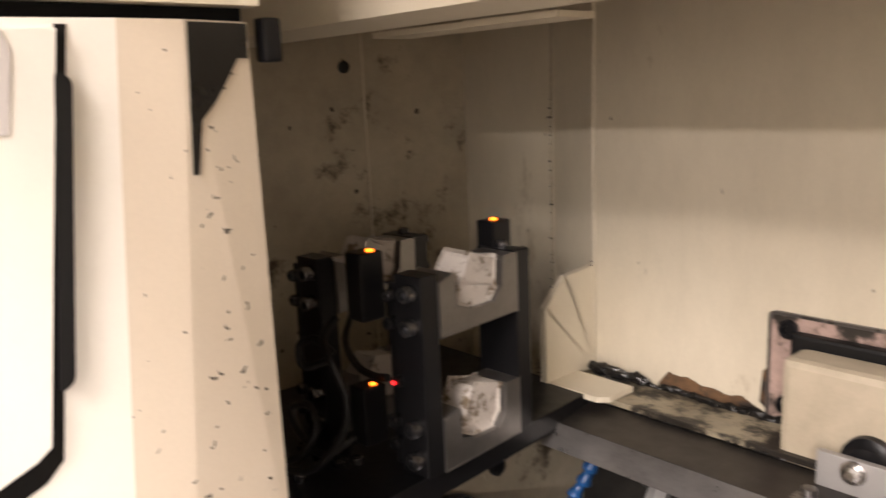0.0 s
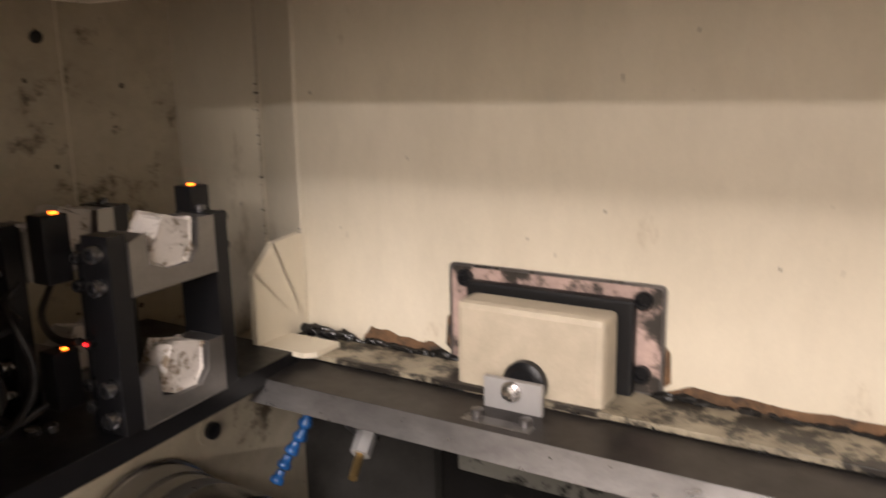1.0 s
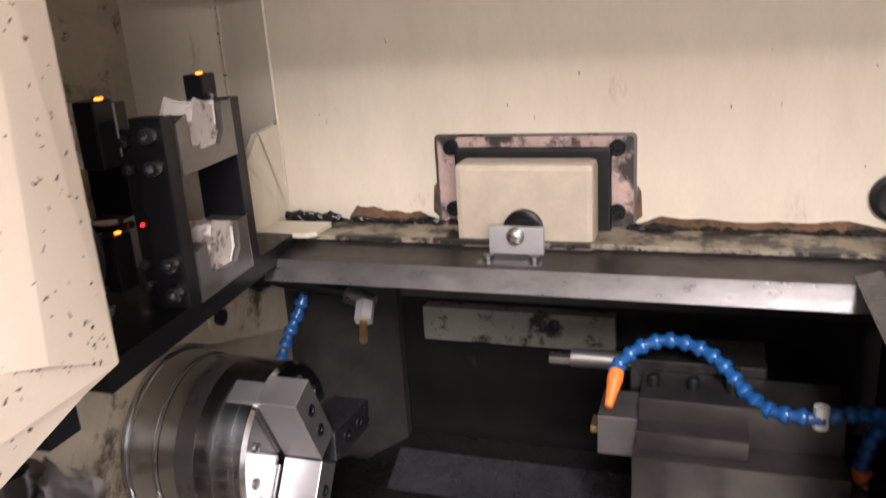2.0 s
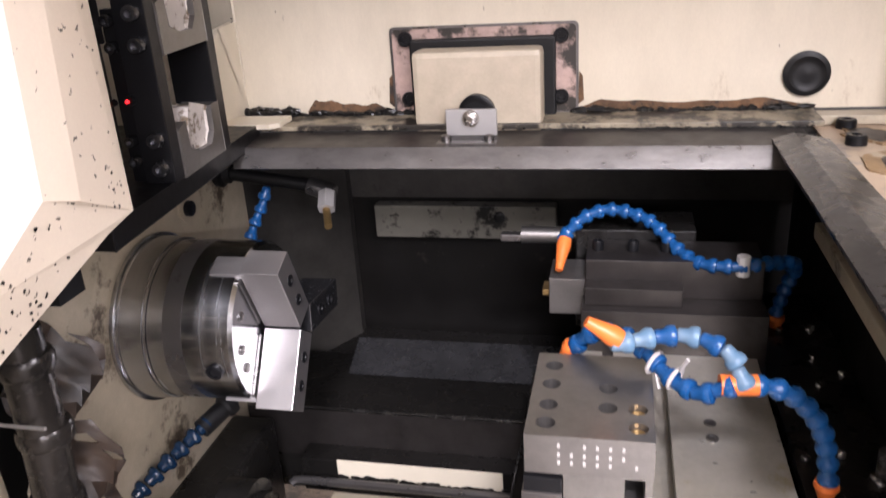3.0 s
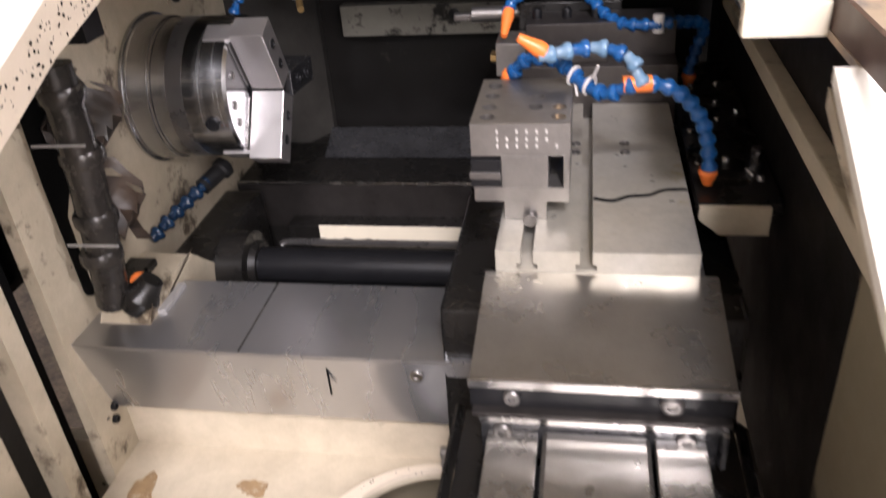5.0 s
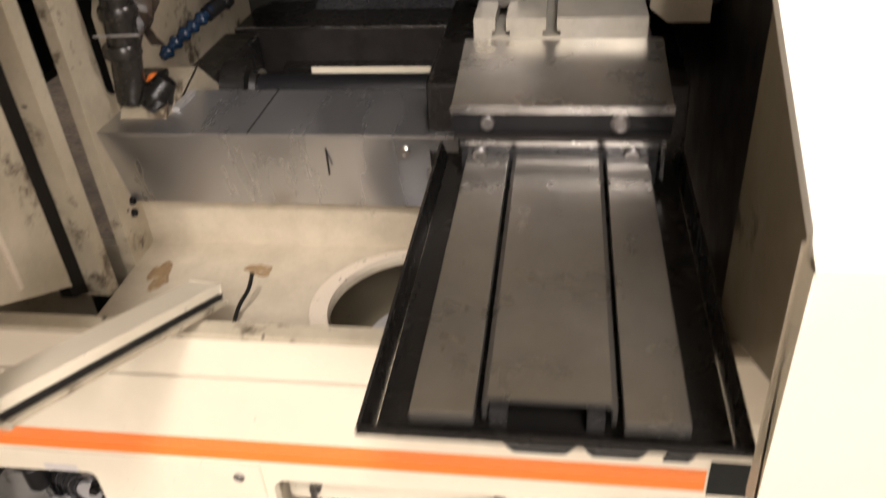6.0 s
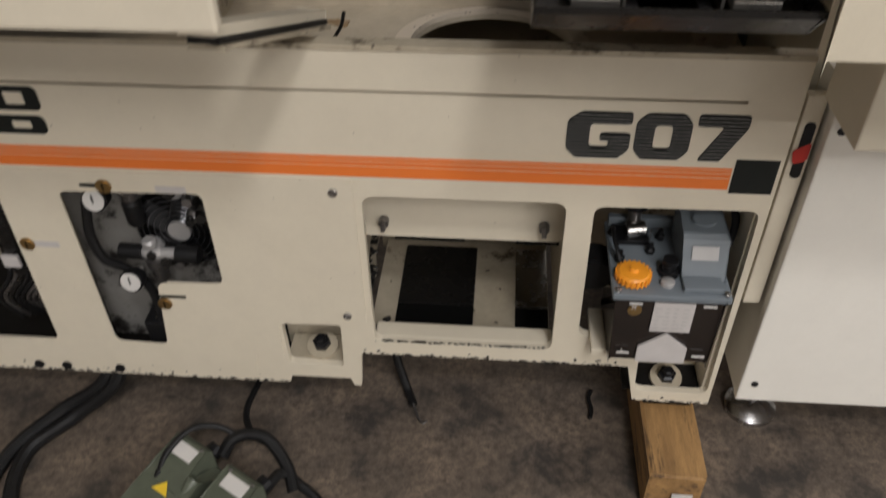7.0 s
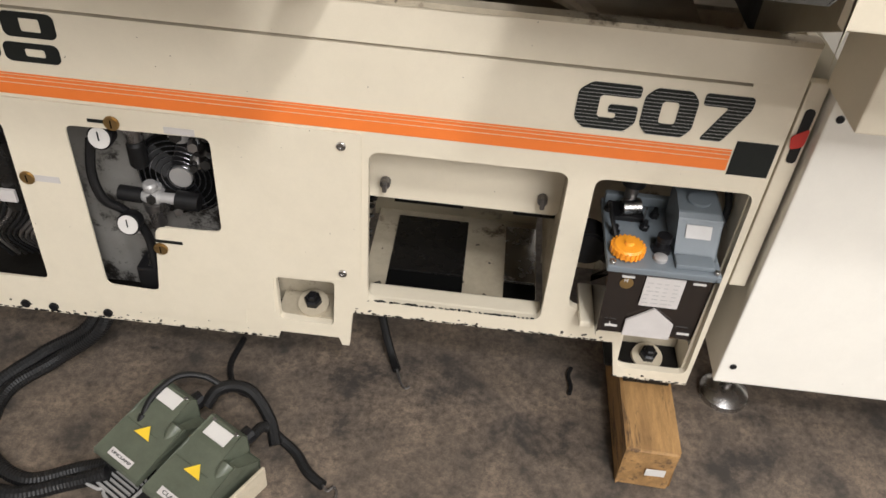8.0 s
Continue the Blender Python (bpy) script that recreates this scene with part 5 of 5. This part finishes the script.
for x, z, r in ((-.026, 1.022, .0085), (.126, 1.022, .0085)):
    socket_screw(sl, (x, .0794, z), (0, -1, 0), r, .005, DULL)
for x, y in ((.028, .47), (.085, .47), (.028, .445), (.085, .445)):
    socket_screw(sl, (x, y, 1.1142), (0, 0, 1), .006, .0015, DULL)
# Thin black line winding across the table top.
part("dark_trace", sweep([(.049, .330, 1.1143), (.068, .325, 1.1143), (.085, .335, 1.1143), (.105, .338, 1.1143), (.122, .350, 1.1143), (.145, .352, 1.1143)], .0022, 60, 6), VOID, sl, "dark winding line on the table")
rl = thing("slide_rails", (.05, -.1, .99), "pair of ground steel slide rails with a centre cover", "rails")
part("left_rail", box(-.039, .004, -.283, .079, 1.012, 1.022, .0012), RAIL, rl)
part("right_rail", box(.1005, .142, -.283, .079, 1.012, 1.022, .0012), RAIL, rl)
part("centre_cover", prism([(.008, 1.005), (.008, 1.020), (.012, 1.024), (.093, 1.024), (.097, 1.020), (.097, 1.005), (.094, 1.005), (.094, 1.018), (.090, 1.0205), (.015, 1.0205), (.011, 1.018), (.011, 1.005)], -.268, .077, "y"), RAIL, rl, "folded sheet centre cover")
for x in (.012, .078):
    part("support", box(x, x + .012, -.262, -.10, .990, 1.005), DULL, rl)
tr = thing("drip_tray", (.05, -.1, .98), "black sheet drip tray under the slide rails", "tray")
part("pan", box(-.068, .175, -.262, .14, .984, .9865), OIL, tr)
part("front_slope", prism([(-.2622, .984), (-.296, 1.017), (-.296, 1.020), (-.2622, .9868)], -.068, .175), OIL, tr)
part("left_flange", plate([(-.296, 1.017), (-.296, 1.0205), (.11, 1.0205), (.14, .99), (.14, .984), (-.262, .984)], [], -.0715, -.069, "x"), OIL, tr)
part("right_flange", plate([(-.296, 1.015), (-.296, 1.019), (.10, 1.019), (.14, .99), (.14, .984), (-.262, .984)], [], .176, .1785, "x"), OIL, tr)
part("front_edge", box(-.0715, .1785, -.2985, -.2962, 1.014, 1.0205), OIL, tr)
for z in (.998, 1.010):
    socket_screw(tr, (-.0722, .06, z), (-1, 0, 0), .005, .006, DULL)

# tool block on the slide
tbk = thing("tool_block", (-.022, .34, 1.114), "machined steel tool block drilled with bolt holes", "tool block")
HOLES = [(-.056, .302), (-.056, .327), (-.056, .358), (-.056, .387), (-.010, .327), (-.010, .355)]
HO2 = [(.013, .302), (.013, .327)]
hr = [[(hx + .0075 * math.cos(k / 8 * math.pi), hy + .0075 * math.sin(k / 8 * math.pi)) for k in range(16)] for hx, hy in HOLES + HO2]
part("top_slab", plate([(-.071, .285), (.025, .285), (.025, .408), (-.071, .408)], hr, 1.184, 1.218, "z"), STEEL, tbk)
for hx, hy in HOLES:
    part("bolt_bottom", rod((hx, hy, 1.184), (hx, hy, 1.204), .0074, seg=12), DULL, tbk)
for hx, hy in HO2:
    part("bolt_head", lathe((hx, hy, 1.19), (0, 0, 1), [(0, .0072), (.021, .0072), (.023, .006)], 14), BRASS, tbk, "brass-coloured bolt head")
part("stem", box(-.042, .004, .2852, .408, 1.150, 1.1838, .0005), STEEL, tbk)
part("right_cheek", box(.0185, .0245, .2856, .408, 1.150, 1.1838, .0005), STEEL, tbk)
part("bottom_slab", box(-.070, .0245, .2852, .408, 1.134, 1.1499, .0005), STEEL, tbk)
part("foot", box(-.040, .002, .2856, .408, 1.1145, 1.1338), STEEL, tbk)
part("left_tool", box(-.072, -.0425, .283, .40, 1.152, 1.181, .001), BLACK, tbk, "black square tool shank")
part("tool_step", box(-.0735, -.0425, .281, .40, 1.160, 1.168, .001), DULL, tbk)
part("t_nut", rod((-.014, .2845, 1.117), (-.014, .276, 1.117), .007, seg=12), DULL, tbk)
random.seed(8)
for row_z in (1.208, 1.200, 1.193):
    for k in range(7):
        if random.random() < .72:
            part("engraved_bar", box(-.046 + k * .0095, -.044 + k * .0095, .2843, .2849, row_z, row_z + .0035), PAPER, tbk)
# rear tool holder
rh = thing("rear_tool_holder", (.05, .68, 1.05), "dark steel tool holder with a boring bar", "tool holder")
part("base_block", box(-.044, .155, .60, .715, 1.06, 1.165, .001), HOLDER, rh)
part("main_block", box(-.041, .153, .640, .705, 1.165, 1.210, .001), HOLDER, rh)
part("front_step", box(-.041, .066, .615, .640, 1.165, 1.186, .001), HOLDER, rh)
part("rear_block", box(-.056, .085, .706, .775, 1.09, 1.222, .002), OIL, rh)
part("boring_bar", rod((-.056, .752, 1.196), (-.128, .752, 1.196), .011, seg=20), STEEL, rh, "steel boring bar", smooth=True)
part("bar_tip", box(-.155, -.126, .745, .759, 1.188, 1.198, .002), DULL, rh)
part("insert_holder", box(-.083, -.0415, .640, .70, 1.140, 1.185, .001), STEEL, rh)
part("insert", box(-.092, -.0832, .65, .675, 1.158, 1.166, .001), BRASS, rh)
for x in (-.028, .012, .05):
    socket_screw(rh, (x, .672, 1.2102), (0, 0, 1), .0065, .012, BLACK)
socket_screw(rh, (.02, .74, 1.2222), (0, 0, 1), .010, .010, BLACK)
# carriage plate with bracket at the right
cp = thing("carriage_plate", (.2, .5, 1.06), "black oily carriage plate with scattered bolts", "plate")
part("plate", box(.157, .243, .345, .80, 1.088, 1.102, .001), OIL, cp)
part("bracket", prism([(.158, 1.1005), (.230, 1.1005), (.230, 1.068), (.180, 1.068), (.158, 1.086)], .338, .3445, "y"), CREAM_DIRTY, cp, "bare cream bracket")
random.seed(5)
for k in range(12):
    socket_screw(cp, (random.uniform(.165, .235), random.uniform(.36, .72), 1.1022), (0, 0, 1), .0045, .005, BRIGHT)
part("post", rod((.225, .42, 1.1022), (.225, .42, 1.132), .006), DULL, cp)


# ---- jointed coolant hoses ----
SEG = {}


def hose_segment(mat, r):
    if (mat.name, r) not in SEG:
        bm = lathe((0, 0, 0), (0, 0, 1), [(-.010, r * .50), (-.0085, r * .66), (-.002, r * .74), (.0005, r * .98), (.004, r * 1.08), (.0068, r * 1.0), (.0078, r * .7)], 14)
        SEG[(mat.name, r)] = mesh_from("segment", bm, mat, True)
    return SEG[(mat.name, r)]


def jointed_hose(label, pts, r=.0084, mat=None, step=.0150, worn=()):
    th = thing("coolant_hose", pts[0], label, "coolant hose", "coolant hoses")
    length = sum((Vector(b) - Vector(a)).length for a, b in zip(pts, pts[1:])) * 1.05
    n = max(int(length / step), 3)
    run = curve_points(pts, n)
    for i, p in enumerate(run):
        d = (run[min(i + 1, n - 1)] - run[max(i - 1, 0)])
        ob = new("segment", hose_segment(BLUE_WORN if i in worn else (mat or BLUE), r))
        ob.parent = th
        ob.matrix_parent_inverse = Matrix.Translation(-th.location)
        ob.matrix_basis = Matrix.Translation(p) @ d.to_track_quat("Z", "Y").to_matrix().to_4x4()
    return th


def nozzle(th, p, q, r=.008):
    d = Vector(q) - Vector(p)
    L = d.length
    return part("nozzle", lathe(p, d, [(0, r), (L * .25, r * 1.1), (L * .4, r * .95), (L, r * .55), (L, r * .35)], 16), ORANGE, th, "orange nozzle", smooth=True)


h1 = jointed_hose("blue jointed coolant hose with an orange nozzle", [(-.067, .680, 1.224), (-.045, .69, 1.243), (-.012, .70, 1.250), (.030, .69, 1.240), (.062, .665, 1.215), (.085, .645, 1.207), (.125, .640, 1.206), (.165, .66, 1.203), (.193, .685, 1.190), (.188, .70, 1.155), (.182, .703, 1.125)])
nozzle(h1, (-.067, .678, 1.220), (-.072, .645, 1.194))
nozzle(h1, (.182, .703, 1.118), (.181, .704, 1.098), .0095)
part("cable_tie", rod((.130, .640, 1.196), (.130, .640, 1.219), .0075, seg=8), DIAL, h1)
h2 = jointed_hose("blue jointed coolant hose ending in an orange nozzle", [(.000, .352, 1.262), (.020, .36, 1.263), (.045, .365, 1.264), (.066, .36, 1.262), (.084, .352, 1.252), (.090, .348, 1.238)], worn=(0, 1, 3, 5, 6))
nozzle(h2, (-.002, .352, 1.265), (-.028, .350, 1.281))
h3 = jointed_hose("blue jointed coolant hose bending over the slide", [(-.040, .415, 1.222), (-.025, .41, 1.238), (.000, .40, 1.243), (.020, .385, 1.236), (.040, .365, 1.224), (.060, .350, 1.222), (.078, .346, 1.230)])
nozzle(h3, (-.042, .418, 1.222), (-.052, .42, 1.205))
h4 = jointed_hose("blue jointed coolant hose hanging towards the plate", [(.100, .350, 1.232), (.122, .357, 1.224), (.142, .365, 1.206), (.158, .372, 1.180), (.166, .377, 1.152), (.169, .378, 1.132)])
nozzle(h4, (.169, .378, 1.126), (.169, .378, 1.108), .0095)
part("tee", rod((.074, .347, 1.232), (.102, .350, 1.232), .0085, seg=14), ORANGE, h4, "orange tee piece", smooth=True)
for c, d, tail in (((.042, .364, 1.226), (.8, -.55, -.3), (.050, .352, 1.250)), ((.026, .377, 1.232), (.8, -.55, -.3), (.030, .366, 1.214))):
    ct = thing("cable_tie", c, "pale cable tie round the hose", "cable tie")
    a_ = Vector(d).normalized().orthogonal().normalized()
    b_ = Vector(d).normalized().cross(a_)
    part("band", sweep([Vector(c) + .0096 * (a_ * math.cos(k * math.pi / 6) + b_ * math.sin(k * math.pi / 6)) for k in range(13)], .0018, 40, 6), PAPER, ct)
    part("tail", rod(Vector(c).lerp(Vector(tail), .4), tail, .0016, seg=6), PAPER, ct)
h5 = jointed_hose("short blue coolant hose behind the chuck", [(-.468, .730, 1.256), (-.474, .728, 1.240), (-.484, .715, 1.215), (-.490, .70, 1.19)])
h6 = jointed_hose("dark blue jointed coolant hose beside the front bed", [(-.528, .430, 1.000), (-.515, .455, 1.012), (-.502, .485, 1.022), (-.488, .515, 1.032)], r=.0105, mat=BLUE_DARK, step=.0165)
part("black_joint", rod((-.490, .512, 1.030), (-.475, .545, 1.040), .012), RUBBER, h6, smooth=True)
part("black_joint", lathe((-.476, .543, 1.039), (.4, .9, .3), [(0, .012), (.004, .0155), (.014, .0155), (.018, .010)], 16), RUBBER, h6, smooth=True)

# pipes
pp = thing("coolant_pipe", (-.53, .72, 1.25), "black coolant pipe with a brass nozzle", "pipe")
part("pipe", rod((-.534, .735, 1.285), (-.40, .745, 1.262), .009), RUBBER, pp, smooth=True)
part("flange", lathe((-.5345, .735, 1.285), (1, 0, -.15), [(0, .02), (.01, .02), (.012, .014), (.02, .013)], 20), RUBBER, pp, smooth=True)
part("elbow", rod((-.41, .744, 1.264), (-.375, .742, 1.252), .012), DULL, pp, smooth=True)
part("nut", rod((-.382, .735, 1.256), (-.378, .715, 1.240), .012, seg=6), GALV, pp)
part("tip", rod((-.378, .715, 1.240), (-.366, .685, 1.228), .005), BRASS, pp, "brass tip")
vp = thing("coolant_riser", (-.46, .26, 1.0), "grimy coolant riser pipe tied with wire", "pipe")
part("riser", sweep([(-.492, .285, 1.285), (-.490, .282, 1.20), (-.497, .284, 1.12), (-.510, .290, 1.04), (-.522, .296, .985)], .020, 60, 14, .0), PIPE, vp, smooth=True)
for z, x in ((1.245, -.491), (1.175, -.491), (1.10, -.499), (1.05, -.508)):
    part("clamp", lathe((x, .285, z), (0, 0, 1), [(0, .0225), (.004, .0245), (.014, .0245), (.018, .0225)], 20), PIPE, vp, smooth=True)
for z in (1.205, 1.085):
    part("tie_wire", rod((-.528, .262, z), (-.464, .258, z + .003), .0016, seg=8), GALV, vp)
part("valve", lathe((-.50, .30, .975), (.5, .2, .6), [(0, .022), (.02, .024), (.03, .018), (.045, .014)], 16), OIL, vp, smooth=True)
part("valve_knob", lathe((-.492, .318, .998), (.3, -.6, .6), [(0, .010), (.006, .013), (.014, .012), (.018, .007)], 16), ORANGE, vp, "orange knob", smooth=True)
part("valve_base", box(-.52, -.46, .30, .36, .962, .972, .002), GALV, vp)
part("wall_opening", plate(soft_poly([(.284, 1.30), (.31, 1.31), (.352, 1.24), (.345, 1.15), (.37, 1.08), (.35, 1.02), (.30, .99), (.284, 1.0), (.280, 1.15)], .015), [], -.5475, -.546, "x"), VOID, vp, "ragged dark opening behind the pipe")
fl = thing("torn_flap", (-.49, .36, 1.05), "torn oily brown plastic flap beside the chuck", "flap")
rnd_ = random.Random(11)
bm_ = bmesh.new()
grid = [[bm_.verts.new((-.520 + .016 * math.sin(j * .9 + i * .8) + .010 * i / 3 + rnd_.uniform(-.004, .004), .300 + i * .0075 + .010 * math.sin(j * .6 + 1) + rnd_.uniform(-.003, .003), 1.285 - j * .0145 - .006 * i + rnd_.uniform(-.003, .003))) for i in range(9)] for j in range(15)]
for a, b in zip(grid, grid[1:]):
    for k in range(8):
        if not (k > 5 and rnd_.random() < .25):
            bm_.faces.new((a[k], a[k + 1], b[k + 1], b[k]))
bmesh.ops.delete(bm_, geom=[v for v in bm_.verts if not v.link_faces], context="VERTS")
bmesh.ops.solidify(bm_, geom=bm_.faces[:], thickness=.0015)
part("sheet", bm_, TORN, fl, smooth=True)

# ---- part stocker on the black plate ----
sp = thing("stocker_plate", (-.53, .5, 1.345), "thick black steel plate carrying the part stocker", "plate")
part("plate", prism([(-.70, .335), (-.417, .335), (-.448, .70), (-.70, .70)], 1.336, 1.358, "z", bevel=.001), BLACK, sp)
part("front_web", box(-.60, -.455, .30, .334, 1.30, 1.357), BLACK, sp)
VP = [(.475, 1.358), (.475, 1.405), (.494, 1.410), (.496, 1.382), (.516, 1.374), (.545, 1.374), (.556, 1.386), (.560, 1.412), (.578, 1.412), (.578, 1.358)]


def v_rest(x, dz, front_mat):
    st = thing("v_rest", (x, .525, 1.358 + dz), "steel V-shaped part rest with a dirty white foam pad", "part rest", "part rests")
    part("block", prism([(y, z + dz) for y, z in VP], x - .040, x, bevel=.0008), front_mat, st)
    pad = prism([(.497, 1.384 + dz), (.517, 1.3765 + dz), (.544, 1.3765 + dz), (.553, 1.388 + dz), (.555, 1.412 + dz), (.522, 1.419 + dz), (.508, 1.400 + dz)], x - .036, x - .006, bevel=.003)
    for v in pad.verts:
        v.co += Vector((0, random.uniform(-.002, .002), random.uniform(-.003, .003)))
    part("foam_pad", pad, FOAM, st, "dirty white foam pad")
    return st


STOCK = Matrix.Translation((-.424, .475, 0)) @ Matrix.Rotation(radians(4.9), 4, "Z") @ Matrix.Translation((.424, -.475, 0))


def turned_in(th):
    """The stocker stands slightly askew on its plate."""
    th.matrix_basis = STOCK @ Matrix.Translation(th.location)


for x in (-.424, -.555):
    turned_in(v_rest(x, .0, STEEL))
    turned_in(v_rest(x, .119, STEEL))
    up = thing("stocker_upright", (x, .46, 1.358), "black steel upright with socket screws", "upright", "stocker uprights")
    part("plate", box(x - .032, x - .001, .455, .4745, 1.3585, 1.532, .001), BLACK, up)
    for z in (1.374, 1.402, 1.490, 1.518):
        socket_screw(up, (x - .012, .4548, z), (0, -1, 0), .0078, .010, BOLT)
    turned_in(up)
    br = thing("clamp_bracket", (x - .04, .47, 1.358), "narrow black clamp bar with small socket screws", "bracket", "stocker brackets")
    part("bar", box(x - .048, x - .0325, .462, .4745, 1.3585, 1.522, .001), BLACK, br)
    for z in (1.380, 1.400, 1.488, 1.512):
        socket_screw(br, (x - .040, .4618, z), (0, -1, 0), .0058, .010, BOLT)
    turned_in(br)
    up = thing("stocker_upright", (x, .59, 1.358), "black steel upright with socket screws", "upright", "stocker uprights")
    part("plate", box(x - .048, x - .001, .5785, .598, 1.3585, 1.532, .001), BLACK, up)
    for z in (1.497, 1.525):
        socket_screw(up, (x - .012, .598, z), (0, 1, 0), .0065, .008, BOLT)
    socket_screw(up, (x - .025, .588, 1.5322), (0, 0, 1), .0060, .006, BOLT)
    turned_in(up)


def sensor(x, y, z, h, leds, label):
    se = thing("light_sensor", (x, y, z), label, "sensor", "light sensors")
    part("case", box(x - .011, x + .011, y - .012, y + .012, z, z + h, .002), BLACK, se)
    for dx, dy, dz, s, mt in leds:
        part("lamp", box(x + dx - s, x + dx + s, y + dy - s, y + dy + s, z + dz - s * .6, z + dz + s * .6, .0005), mt, se, "glowing indicator lamp")
    return se


sensor(-.473, .590, 1.524, .032, [(.003, -.003, .0325, .0026, LED_AMBER), (.0115, -.006, .010, .0016, LED_RED)], "black photoelectric sensor with an amber lamp")
sensor(-.478, .441, 1.492, .058, [(.006, .002, .0585, .0026, LED_AMBER)], "black photoelectric sensor clamped to the upright")
sensor(-.484, .441, 1.380, .052, [(.005, .002, .0525, .0022, LED_AMBER)], "black photoelectric sensor low on the upright")
lamp_ = thing("red_indicator", (-.452, .452, 1.440), "small red glowing indicator in a black holder", "indicator")
part("holder", rod((-.452, .454, 1.440), (-.452, .446, 1.440), .005, seg=12), BLACK, lamp_, smooth=True)
part("lamp", rod((-.452, .4458, 1.440), (-.452, .444, 1.440), .0018, seg=10), LED_RED, lamp_, "glowing red lamp")
part("white_cap", box(-.53, -.508, .445, .466, 1.534, 1.537), PAPER, thing("sensor_tag", (-.52, .455, 1.534), "torn white tag on the sensor", "tag"))
for k, pts in enumerate(([(-.50, .425, 1.492), (-.500, .410, 1.478), (-.482, .405, 1.462), (-.472, .41, 1.43), (-.474, .405, 1.40), (-.490, .385, 1.372), (-.53, .372, 1.364), (-.60, .37, 1.364)],
                         [(-.49, .43, 1.385), (-.505, .405, 1.372), (-.535, .398, 1.390), (-.545, .402, 1.405), (-.522, .405, 1.412), (-.508, .40, 1.392), (-.53, .385, 1.366), (-.60, .375, 1.364)],
                         [(-.505, .42, 1.455), (-.525, .405, 1.448), (-.530, .405, 1.466), (-.512, .41, 1.474), (-.498, .418, 1.462)],
                         [(-.470, .452, 1.438), (-.500, .46, 1.430), (-.54, .47, 1.428), (-.60, .50, 1.432), (-.64, .54, 1.45)])):
    sc = thing("sensor_cable", pts[0], "thin black sensor cable curled on the plate", "cable", "sensor cables")
    part("strand", sweep(pts, .0036, 70, 8), RUBBER, sc, smooth=True)
plate_rnd = random.Random(19)
for k in range(11):
    x, y = plate_rnd.uniform(-.56, -.475), plate_rnd.uniform(.355, .435)
    ns = thing("loose_screw", (x, y, 1.358), "small oily socket screw on the black plate", "screw", "screws on the plate")
    part("head", lathe((x, y, 1.3585), (plate_rnd.uniform(-.2, .2), plate_rnd.uniform(-.2, .2), 1), [(0, .0058), (.006, .0058), (.0072, .0048), (.0072, .003), (.004, .0028)], 12), BOLT, ns, smooth=True)
for p in ((-.545, .36, 1.361), (-.565, .375, 1.361), (-.555, .352, 1.362), (-.58, .36, 1.36)):
    cc = thing("cable_clip", p, "grey cable clip on the plate", "clip", "cable clips")
    part("body", box(p[0] - .009, p[0] + .009, p[1] - .006, p[1] + .006, 1.3585, 1.371, .002), PAPER, cc)
